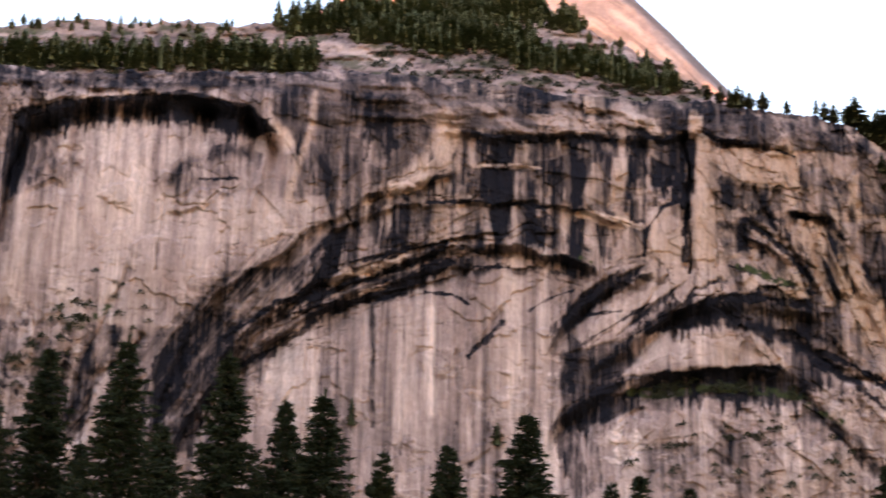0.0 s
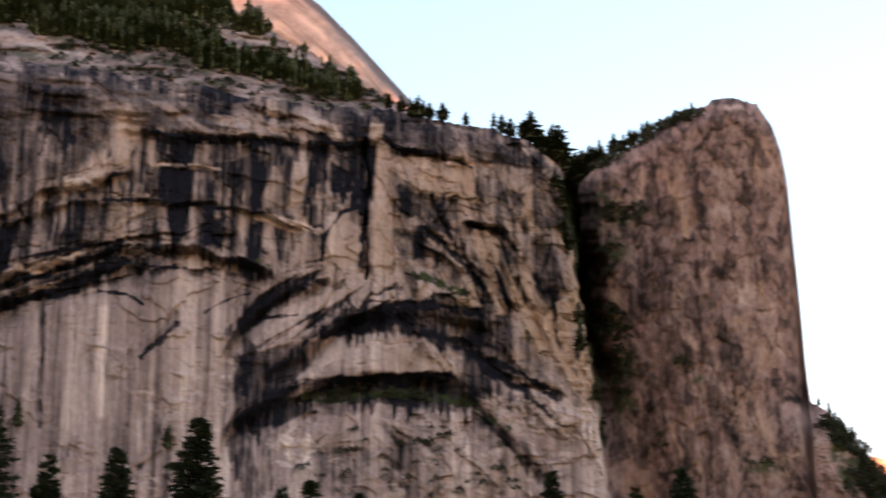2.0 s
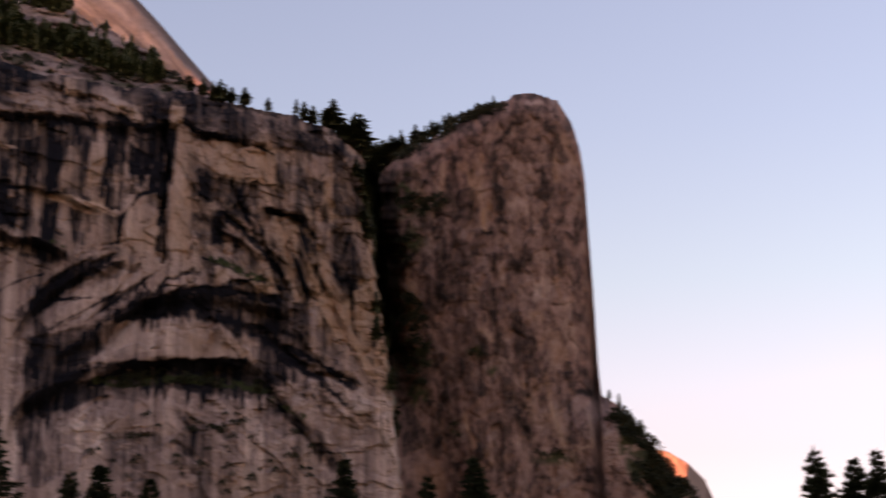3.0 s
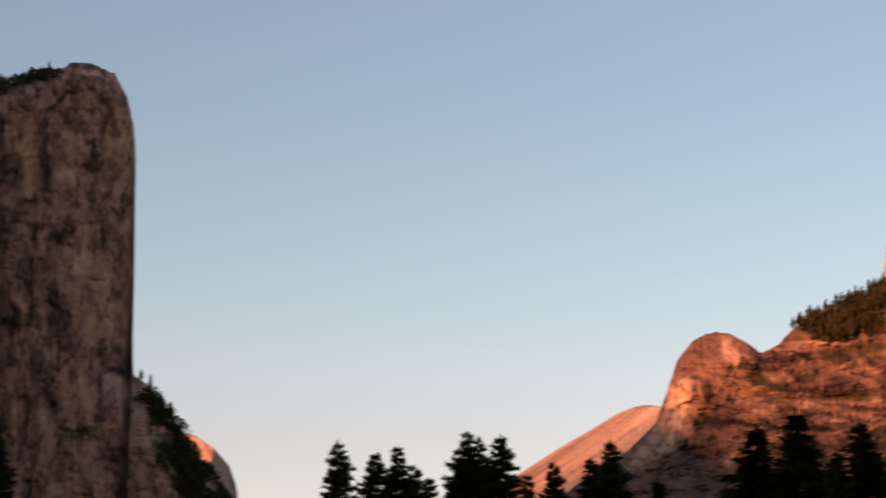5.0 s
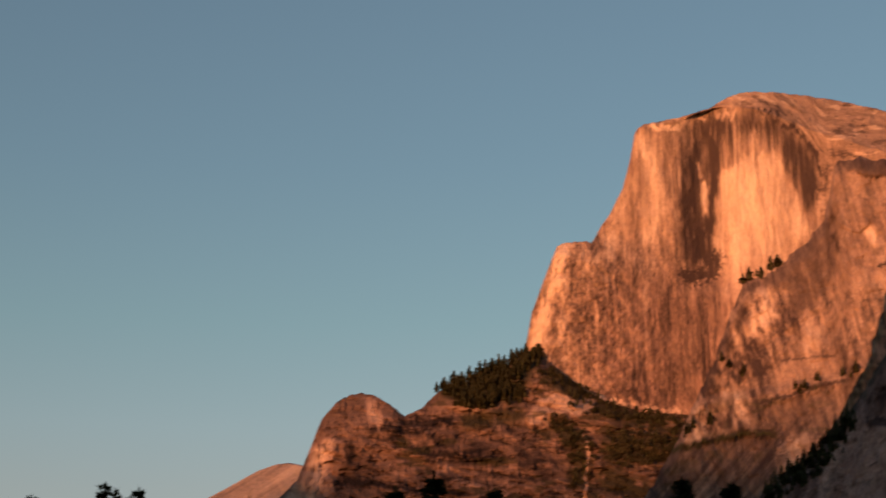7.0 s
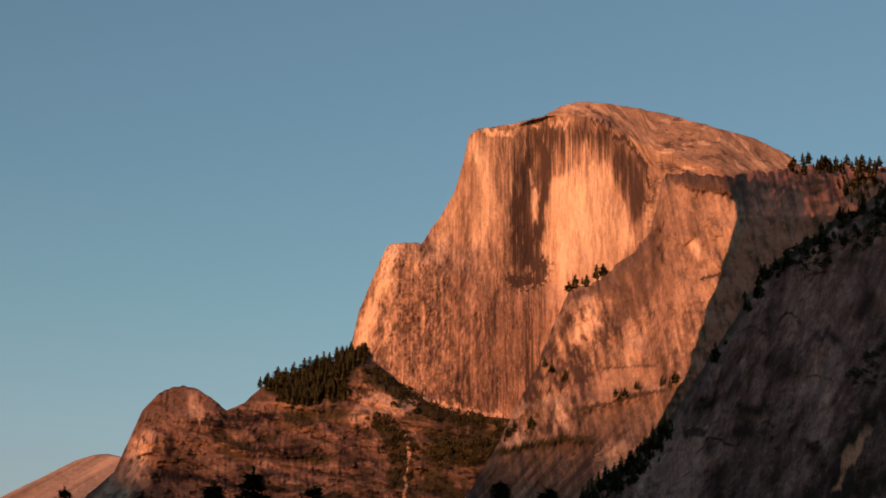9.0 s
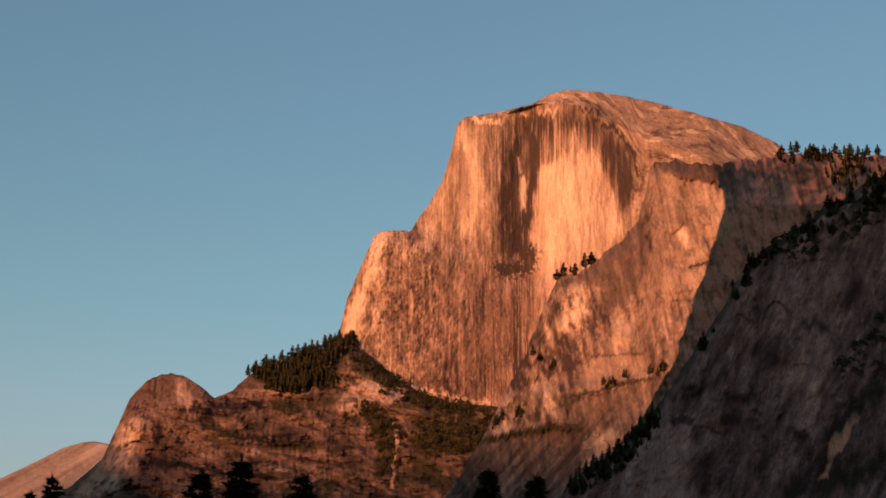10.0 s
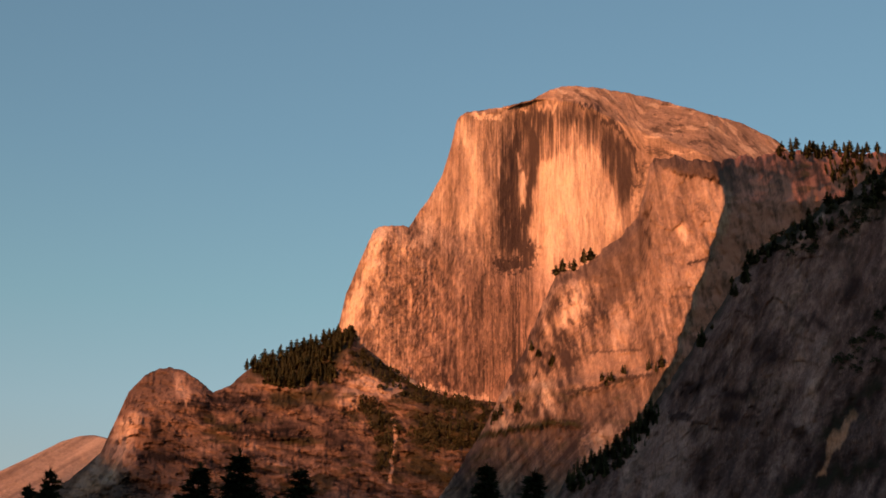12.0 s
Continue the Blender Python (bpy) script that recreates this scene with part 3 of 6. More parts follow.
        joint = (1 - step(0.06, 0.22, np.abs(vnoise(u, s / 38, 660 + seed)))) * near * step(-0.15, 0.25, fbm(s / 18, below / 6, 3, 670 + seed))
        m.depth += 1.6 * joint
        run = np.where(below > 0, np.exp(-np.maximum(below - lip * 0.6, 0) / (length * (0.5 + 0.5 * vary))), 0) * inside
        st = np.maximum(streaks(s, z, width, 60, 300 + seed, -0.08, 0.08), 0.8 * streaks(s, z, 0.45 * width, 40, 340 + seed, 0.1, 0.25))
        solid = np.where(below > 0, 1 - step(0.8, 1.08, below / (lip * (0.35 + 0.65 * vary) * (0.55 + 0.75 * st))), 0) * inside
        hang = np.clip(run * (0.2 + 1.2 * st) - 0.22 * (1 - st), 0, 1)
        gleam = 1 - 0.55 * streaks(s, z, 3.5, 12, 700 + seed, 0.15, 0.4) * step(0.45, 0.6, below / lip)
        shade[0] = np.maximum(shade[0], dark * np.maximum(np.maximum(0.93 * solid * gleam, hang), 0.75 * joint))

    def corner(line, wide, deep, dark):
        """An open joint or corner."""
        d = away(line, ws, wz) / (wide * (0.35 + 0.9 * step(-0.4, 0.4, fbm(s / 8, z / 8, 3, 33))))
        m.depth += deep * np.exp(-d * d)
        shade[0] = np.maximum(shade[0], dark * (1 - step(0.6, 1.5, d)) * (0.45 + 0.55 * step(-0.2, 0.3, fbm(s / 6, z / 12, 3, 34))))

    # zones of dark wash, and shade painted below the two lower right roofs
    tone([(-88, 395), (-78, 362), (-62, 345)], 22, 0.5, 6, 32, 0.45)
    tone([(-40, 395), (-22, 385), (-20, 365)], 20, 0.62, 6, 1, 0.5)
    tone([(-70, 398), (-62, 370)], 14, 0.4, 6, 2)
    tone([(12, 374), (60, 372), (132, 374)], 15, 0.55, 5, 3, 0.25)
    tone([(22, 352), (36, 352)], 13, 0.98, 9, 4, 0.8)
    tone([(42, 330), (84, 328)], 15, 0.5, 5, 5, 0.2)
    tone([(-58, 322), (0, 330), (36, 330)], 12, 0.5, 6, 6, 0.2)
    tone([(-128, 276), (-100, 292), (-78, 300)], 18, 0.42, 7, 7, 0.4)
    tone([(-152, 218), (-142, 245), (-128, 268)], 10, 0.8, 4, 8, 0.35)
    tone([(-68, 330), (-66, 300), (-70, 276)], 9, 0.97, 7, 9, 0.8)
    tone([(66, 268), (78, 284), (95, 296)], 8, 0.8, 6, 10, 0.6)
    tone([(88, 250), (105, 262), (124, 278)], 7, 0.9, 6, 11, 0.7)
    tone([(128, 282), (166, 284)], 8, 0.97, 6, 12, 0.75)
    tone([(176, 280), (204, 276), (200, 254)], 16, 0.72, 5, 13, 0.45)
    tone([(72, 248), (80, 232), (94, 226)], 13, 0.8, 6, 14, 0.55)
    tone([(108, 243), (186, 245)], 8, 0.98, 5, 15, 0.75)
    tone([(-236, 380), (-240, 350), (-248, 315)], 10, 0.85, 6, 16, 0.6)
    tone([(-222, 352), (-208, 356)], 9, 0.7, 6, 17, 0.6)
    tone([(-140, 346), (-118, 360), (-105, 366)], 8, 0.65, 6, 18, 0.55)
    tone([(-178, 262), (-188, 240), (-192, 215)], 7, 0.75, 6, 19, 0.6)
    tone([(165, 372), (180, 345), (200, 360), (225, 372)], 14, 0.55, 7, 20, 0.2)
    tone([(180, 330), (192, 312), (205, 296)], 7, 0.85, 4, 21, 0.4)
    tone([(70, 215), (74, 190)], 10, 0.7, 5, 22, 0.4)
    tone([(224, 345), (236, 300), (240, 250)], 9, 0.5, 5, 23, 0.2)
    tone([(20, 262), (30, 278)], 5, 0.5, 6, 25, 0.6)
    tone([(8, 240), (14, 228)], 6, 0.5, 6, 26, 0.6)

    # curtains of upright strips, black and tan, that hang between the ledges
    tan = np.zeros(s.shape)

    def curtain(top, foot, width, share, seed, amount=1.0):
        for size, sub in ((1.0, 0), (0.42, 50)):
            c = (ws + 0.8 * fbm(s / 9, z / 16, 3, 505 + seed)) / (size * width) + 0.4 * vnoise(s / (3 * width), z / 60, 500 + seed)
            k = np.floor(c)
            f = c - k
            high = curve(top, s) + 2.5 * vnoise(k, 0 * k, 510 + seed)
            low = high - (high - curve(foot, s)) * (0.35 + 0.9 * lattice(k, 0 * k + 1, 520 + seed + sub))
            body = step(0, 1.0, high - z) * (1 - step(-2, 1.0, low - z)) * step(0.0, 0.1, f) * (1 - step(0.9, 1.0, f))
            body = body * step(top[0][0] - 2, top[0][0] + 4, s) * (1 - step(top[-1][0] - 4, top[-1][0] + 2, s))
            h = lattice(k, 0 * k, 530 + seed + sub)
            shade[0] = np.maximum(shade[0], amount * body * (h < share) * (0.62 + 0.38 * lattice(k, 0 * k + 2, 540 + seed)) * (0.8 + 0.2 * step(-0.3, 0.2, fbm(s / 2.5, z / 14, 4, 545 + seed))))
            tan[:] = np.maximum(tan, 0.7 * body * (h > 0.72) * (sub == 0))
            m.depth += 0.7 * body * (h - 0.5)

    curtain([(4, 384), (22, 381), (51, 380), (82, 384), (107, 382), (134, 385)], [(4, 364), (51, 362), (100, 350), (134, 342)], 7.0, 0.48, 1)
    curtain([(2, 362), (40, 362), (80, 358), (112, 360)], [(2, 344), (40, 341), (112, 338)], 6.5, 0.42, 2)
    curtain([(-58, 333), (-27, 341), (1, 343), (42, 341), (76, 337), (98, 330)], [(-58, 316), (1, 316), (42, 318), (98, 312)], 7.0, 0.5, 3)
    curtain([(136, 289), (155, 291), (182, 287), (207, 283)], [(136, 276), (160, 268), (207, 256)], 6.0, 0.5, 4)
    curtain([(84, 235), (102, 243), (127, 250), (154, 252), (181, 251), (196, 245)], [(84, 222), (127, 240), (196, 236)], 5.0, 0.6, 5)
    curtain([(-226, 390), (-201, 396), (-164, 400), (-129, 399), (-109, 392)], [(-226, 376), (-160, 386), (-109, 384)], 8.0, 0.5, 6)

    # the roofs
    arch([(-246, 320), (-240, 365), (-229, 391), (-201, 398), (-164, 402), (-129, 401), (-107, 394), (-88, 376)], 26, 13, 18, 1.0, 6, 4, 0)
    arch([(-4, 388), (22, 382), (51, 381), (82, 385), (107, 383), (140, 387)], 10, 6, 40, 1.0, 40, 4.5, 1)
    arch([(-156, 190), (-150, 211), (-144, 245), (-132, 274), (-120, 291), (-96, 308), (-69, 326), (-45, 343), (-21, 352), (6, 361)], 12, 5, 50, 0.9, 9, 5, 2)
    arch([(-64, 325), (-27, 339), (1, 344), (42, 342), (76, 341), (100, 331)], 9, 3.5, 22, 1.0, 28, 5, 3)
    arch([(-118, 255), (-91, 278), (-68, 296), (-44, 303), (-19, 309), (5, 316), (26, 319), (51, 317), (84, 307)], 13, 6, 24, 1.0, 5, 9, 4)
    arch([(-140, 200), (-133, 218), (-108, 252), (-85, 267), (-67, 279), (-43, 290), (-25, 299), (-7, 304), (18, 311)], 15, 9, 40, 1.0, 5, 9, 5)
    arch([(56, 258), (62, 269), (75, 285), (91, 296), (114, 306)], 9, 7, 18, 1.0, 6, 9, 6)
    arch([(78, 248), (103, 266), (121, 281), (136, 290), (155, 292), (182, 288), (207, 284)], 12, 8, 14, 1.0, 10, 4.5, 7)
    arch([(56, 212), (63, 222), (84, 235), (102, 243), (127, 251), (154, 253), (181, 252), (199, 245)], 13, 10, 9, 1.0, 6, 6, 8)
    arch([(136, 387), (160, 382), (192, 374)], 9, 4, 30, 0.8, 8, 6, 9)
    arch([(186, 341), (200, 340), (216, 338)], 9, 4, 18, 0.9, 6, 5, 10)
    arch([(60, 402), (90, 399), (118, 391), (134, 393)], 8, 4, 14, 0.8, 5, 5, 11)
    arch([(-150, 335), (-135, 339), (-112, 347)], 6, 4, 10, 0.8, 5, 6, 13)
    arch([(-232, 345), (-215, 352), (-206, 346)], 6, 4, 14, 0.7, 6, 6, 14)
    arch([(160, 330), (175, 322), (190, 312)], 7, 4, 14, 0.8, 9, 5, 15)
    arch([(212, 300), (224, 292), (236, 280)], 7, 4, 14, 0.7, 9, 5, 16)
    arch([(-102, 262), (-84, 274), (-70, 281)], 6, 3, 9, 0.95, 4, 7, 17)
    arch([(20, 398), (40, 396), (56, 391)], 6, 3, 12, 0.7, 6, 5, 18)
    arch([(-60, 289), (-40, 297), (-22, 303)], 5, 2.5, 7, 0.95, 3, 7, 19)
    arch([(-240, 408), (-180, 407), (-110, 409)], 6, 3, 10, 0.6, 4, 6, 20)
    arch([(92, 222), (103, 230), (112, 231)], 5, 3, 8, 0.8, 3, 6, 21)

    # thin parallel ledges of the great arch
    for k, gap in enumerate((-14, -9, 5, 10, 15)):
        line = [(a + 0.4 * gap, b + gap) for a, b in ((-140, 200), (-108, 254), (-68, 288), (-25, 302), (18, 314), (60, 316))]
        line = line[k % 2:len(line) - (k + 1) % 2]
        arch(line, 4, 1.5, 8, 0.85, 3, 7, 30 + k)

    # open corners and joints
    corner([(134, 386), (133, 304)], 1.6, 7, 0.97)
    corner([(169, 355), (183, 326), (204, 294)], 2.4, 5, 0.9)
    corner([(219, 307), (229, 288), (238, 268)], 2.2, 5, 0.6)
    corner([(187, 268), (217, 250), (240, 244)], 3, 5, 0.85)
    corner([(196, 235), (215, 210), (226, 196)], 3, 4, 0.7)
    corner([(-155, 300), (-154, 345)], 0.8, 2, 0.7)
    corner([(-37, 285), (-36, 215)], 1.5, 1.5, 0.65)
    corner([(-22, 285), (-20, 200)], 0.9, 1, 0.5)
    corner([(95, 240), (108, 212)], 1.6, 2, 0.5)
    corner([(103, 276), (121, 303)], 1.6, 3, 0.85)
    corner([(6, 318), (20, 312)], 1.2, 2, 0.8)
    corner([(20, 258), (32, 280)], 1.8, 2, 0.55)
    corner([(-98, 372), (-106, 335)], 1.3, -3, 0)
    corner([(-36, 392), (-37, 366)], 2.2, 2, 0.7)
    corner([(-170, 300), (-190, 250), (-194, 190)], 2, 3, 0.5)
    corner([(-160, 262), (-182, 238), (-190, 205)], 2.4, 5, 0.75)
    corner([(145, 205), (162, 190), (172, 172)], 2.2, 2, 0.5)
    corner([(10, 190), (26, 204)], 1.6, 2, 0.6)
    corner([(186, 325), (198, 290)], 1.4, 3, 0.6)
    corner([(205, 335), (216, 300)], 1.4, 3, 0.55)
    corner([(193, 338), (211, 335)], 1.7, 4, 1.0)
    corner([(171, 333), (188, 318), (203, 308), (212, 288)], 2.6, 5, 0.95)
    corner([(142, 387), (153, 382), (173, 379), (186, 376)], 1.7, 4, 1.0)
    corner([(133, 381), (135, 349), (133, 306)], 2.0, 5, 1.0)
    corner([(232, 330), (238, 300), (243, 270)], 2.0, 4, 0.7)
    tone([(116, 372), (131, 374)], 10, 0.9, 5, 40, 0.6)
    # this line and the next paint black shade under the alcove roof
    tone([(-168, 397), (-130, 394), (-112, 387), (-100, 380)], 7, 1.0, 6, 46, 0.95)
    tone([(-232, 388), (-205, 394), (-165, 399)], 4, 1.0, 6, 47, 0.95)
    tone([(153, 355), (158, 345)], 5, 0.85, 5, 41, 0.6)
    tone([(166, 333), (161, 320)], 4, 0.8, 4, 42, 0.4)
    tone([(203, 362), (208, 346)], 8, 0.62, 5, 43, 0.5)
    tone([(228, 366), (233, 345)], 8, 0.65, 5, 44, 0.5)
    tone([(170, 345), (186, 348)], 5, 0.6, 5, 48, 0.3)
    tone([(222, 330), (236, 322), (240, 300)], 5, 0.65, 5, 49, 0.4)
    tone([(-62, 380), (-60, 352)], 30, 0.62, 6, 45, 0.6)
    stain_shade = shade[0]

    # clean slabs and flakes of their own colour
    for line, wide, light, warm in (([(160, 369), (178, 367)], 10, 0.45, 0.4), ([(142, 384), (144, 345), (146, 308)], 5.5, 0.35, 0.45), ([(193, 376), (192, 350)], 3.5, 0.2, 0.6), ([(198, 333), (206, 318), (213, 290)], 6.5, 0.25, 0.75),
                                    ([(222, 312), (230, 286), (238, 270)], 5, 0.2, 0.8), ([(98, 394), (118, 387)], 4.0, 0.6, 0.15), ([(118, 335), (127, 318)], 9, 0.5, 0.1), ([(74, 337), (97, 330)], 1.8, 0.9, 0), ([(18, 362), (51, 363)], 0.9, 0.45, 0),
                                    ([(-1, 396), (3, 384), (-1, 368), (-14, 355), (-27, 349)], 4.5, 0.75, 0.25), ([(176, 330), (190, 308)], 4, 0.6, 0.1), ([(139, 396), (139, 387)], 3, 0.3, 0.9), ([(48, 391), (66, 390)], 3.5, 0.35, 0.25), ([(216, 360), (222, 350)], 5, 0.4, 0.1),
                                    ([(-95, 385), (-99, 362), (-106, 338)], 2.2, 0.8, 0.1), ([(-100, 372), (-90, 378)], 6, 0.5, 0.5), ([(108, 262), (160, 263)], 9, 0.7, 0), ([(90, 282), (125, 296)], 4, 0.5, 0)):
        d = away(line, ws + 1.2 * fbm(s / 4, z / 6, 4, 560), wz + 1.2 * fbm(s / 4, z / 6, 4, 561)) / wide
        body = 1 - step(0.75, 1.05, d)
        wash = 0.7 + 0.3 * streaks(s, z, 3, 40, 562, -0.2, 0.3)
        pale, rust = np.maximum(pale, light * body * wash), np.maximum(rust, warm * body * (0.6 + 0.4 * wash))
        stain_shade = stain_shade * (1 - 0.85 * body * wash)
    rust, pale = np.maximum(rust, 0.35 * tan), np.maximum(pale, 0.4 * tan)
    stain_shade = stain_shade * (1 - 0.6 * tan)

    # pale scars
    for cs, cz, ex, ez, amt in ((-174, 352, 5, 24, 0.9), (-150, 330, 48, 40, 0.4), (-6, 250, 3.5, 55, 0.95), (-14, 240, 24, 50, 0.4), (143, 264, 27, 10, 0.95), (120, 325, 9, 18, 0.75),
                                (2, 380, 6, 12, 0.85), (-90, 372, 10, 7, 0.85), (100, 398, 14, 7, 0.6), (165, 374, 22, 6, 0.75), (-40, 299, 16, 2.2, 0.85), (-35, 289, 10, 1.4, 0.8), (85, 336, 14, 2.6, 0.8),
                                (108, 290, 16, 5, 0.6), (98, 275, 14, 5, 0.5), (150, 222, 30, 10, 0.45)):
        e = ((ws - cs) / ex) ** 2 + ((wz - cz) / ez) ** 2
        body = amt * np.exp(-e ** 2)
        pale = np.maximum(pale, body * (0.65 + 0.5 * fbm(s / 4, z / 22, 3, 55)))
        stain_shade = stain_shade * (1 - 0.8 * step(0.35, 0.75, body))
    # ochre on the broken end of the wall
    for cs, cz, ex, ez, amt in ((146, 340, 9, 34, 0.8), (200, 318, 10, 24, 0.9), (216, 318, 8, 34, 0.85), (230, 285, 10, 40, 0.7), (172, 340, 14, 22, 0.45), (5, 335, 30, 8, 0.45), (75, 365, 30, 12, 0.3), (139, 391, 3, 7, 0.85), (196, 366, 20, 6, 0.4)):
        e = ((ws - cs) / ex) ** 2 + ((wz - cz) / ez) ** 2
        rust = np.maximum(rust, amt * np.exp(-e ** 2) * step(-0.5, 0.4, fbm((s + 0.3 * z) / 6, z / 25, 4, 66)))
    stain_shade = np.maximum(stain_shade, 0.68 * step(140, 160, s) * step(280, 295, z) * (1 - step(358, 374, z)) * streaks(s + 0.4 * (z - 360), z, 6, 60, 123, 0.16, 0.3))
    # large blocks with faces of their own tint at the broken end
    end = step(140, 150, s) * step(262, 285, z + 0.1 * s) * (1 - 0.7 * rim)
    tint, gap = blocks((ws + 0.25 * wz + 4 * fbm(s / 10, z / 14, 4, 129, 0.6)) / 15, (wz + 6 * fbm(s / 10, z / 14, 4, 130, 0.6)) / 34, 124, 1.0)
    tint2 = blocks((ws + 0.4 * wz + 2 * fbm(s / 5, z / 8, 4, 131, 0.6)) / 6, wz / 22, 125, 1.0)[0]
    m.depth += end * (3.0 * tint + 1.2 * tint2)
    # creases between blocks painted dark, as shadowed cracks
    crease = 0.85 * np.exp(-(gap * 26) ** 2) * step(0.05, 0.35, fbm(s / 15, z / 22, 4, 127, 0.6))
    mauve = 0.34 * step(0.2, 0.6, tint + 0.5 * fbm(s / 7, z / 12, 5, 128, 0.62))
    stain_shade = np.maximum(stain_shade, end * np.maximum(crease, mauve))
    rust = np.maximum(rust, end * (0.85 * step(0.0, 0.4, -tint) + 0.4 * step(0.1, 0.5, tint2)))
    pale = np.maximum(pale * (1 - 0.2 * end), 0.55 * end * step(0.1, 0.4, tint2 - tint))
    # the upper wall is browner than the slabs at its foot
    upper = step(300, 330, z + 0.12 * s) * step(-60, 10, s)
    rust = np.maximum(rust, upper * (0.34 + 0.25 * fbm(s / 14, z / 24, 4, 126)))
    pale = pale * (1 - 0.15 * upper)
    # scrub on ledges
    for line, wide in (([(103, 236), (150, 240), (192, 238)], 3), ([(160, 308), (190, 298)], 2.5), ([(76, 311), (80, 309)], 2), ([(-195, 268), (-180, 278)], 3), ([(196, 232), (212, 224)], 2.5)):
        veg = np.maximum(veg, (1 - step(0.5, 1.1, away(line, ws, wz) / wide)) * step(-0.3, 0.2, fbm(s / 3, z / 3, 3, 44)))
    veg = np.maximum(veg, 0.95 * step(243, 249, s - 0.12 * np.maximum(370 - m.lean, 0)))
    m.depth += 20 * (1 - np.clip(m.under / 18, 0, 1)) ** 2 + 420 * step(244, 247, s - 0.12 * np.maximum(370 - m.lean, 0) + 5 * fbm(z / 26, z / 26, 4, 47, 0.6))
    inner = fbm(s / 3.5, z / 26, 5, 71, 0.65) + 0.6 * fbm(s / 7, z / 7, 5, 72, 0.65)
    stain_shade = 1.04 * step(0.14, 0.80, stain_shade * np.clip(1.0 + 0.7 * inner, 0.5, 1.5))
    stain_shade *= 0.8 + 0.2 * step(-0.35, 0.25, inner)
    # slabs, black panels, ledges and painted shadows with clean edges
    slab = Tone(m, 0.5, 2.0, 1.6, 480, 1.3)
    # rim tone lowered once more against that sky light
    slab.t = 0.5 * np.clip(1 - 0.7 * stain_shade, 0, 1) ** 0.59 + 0.3 * pale * (1 - stain_shade) - 0.04 - 0.06 * rim
    for group in (LEFT_SLABS, LOWER_SLABS, CURTAIN_PANELS, UPPER_SLABS):
        for corners, value, warm, keep, deep in group:
            body = slab.patch(corners, value, 1.0, keep, 0.6 * deep, 16.0 if value < 0.35 else 0.0)
            rust = rust * (1 - 0.6 * body) + warm * body
    for line, wide, amount, crisp in LEFT_LEDGES + RIGHT_LEDGES_SHADOWS:
        slab.dab(line, wide, amount, crisp)
    for line, wide, amount, warm in WARM_STREAKS:
        slab.dab(line, wide, amount)
        rust = np.maximum(rust, warm * np.exp(-(away(line, slab.x, slab.y) / wide) ** 2))
    # long washes on the slabs, slanting ones on the legs of the arches, broken facets in the upper wall
    leg = slab.cover([(-220, 207), (-166, 245), (-123, 291), (-89, 322), (-65, 323), (-54, 298), (-75, 288), (-115, 262), (-137, 212), (-160, 174), (-216, 172)], 8.0)
    high = step(300, 330, z + 0.12 * s) * (1 - leg)
    facet = blocks((ws + 0.2 * wz) / 6, wz / 17, 487, 1.0)[0]
    facet2, seam2 = blocks((ws + 0.5 * wz) / 13, (wz - 0.2 * ws) / 26, 488, 1.0)
    slab.t += leg * 0.30 * fbm((s - 0.75 * z) / 4, (s + z) / 60, 4, 489, 0.62)
    slab.t += (1 - leg) * (1 - 0.75 * rim) * (0.20 * fbm(s / 2.6, z / 60, 4, 485, 0.62) + 0.16 * fbm(s / 7, z / 110, 3, 490))
    slab.t += high * (0.06 * facet + 0.05 * facet2 - 0.12 * np.exp(-(seam2 * 22) ** 2) * step(-0.1, 0.3, fbm(s / 14, z / 20, 3, 491)))
    slab.t += 0.05 * fbm((s + 0.4 * z) / 5, z / 3, 5, 486, 0.64)
    slab.t += 0.16 * step(0.2, 0.4, fbm(s / 1.7, z / 26, 3, 492, 0.6)) * (1 - step(0.15, 0.32, slab.t))
    m.depth += high * (0.8 * facet + 1.2 * facet2)
    stain_shade, pale = slab.wear(1.4)
    m.wear[..., 0], m.wear[..., 1], m.wear[..., 2], m.wear[..., 3] = stain_shade, pale, rust, veg
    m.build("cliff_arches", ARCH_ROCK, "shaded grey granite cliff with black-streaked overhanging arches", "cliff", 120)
    return m


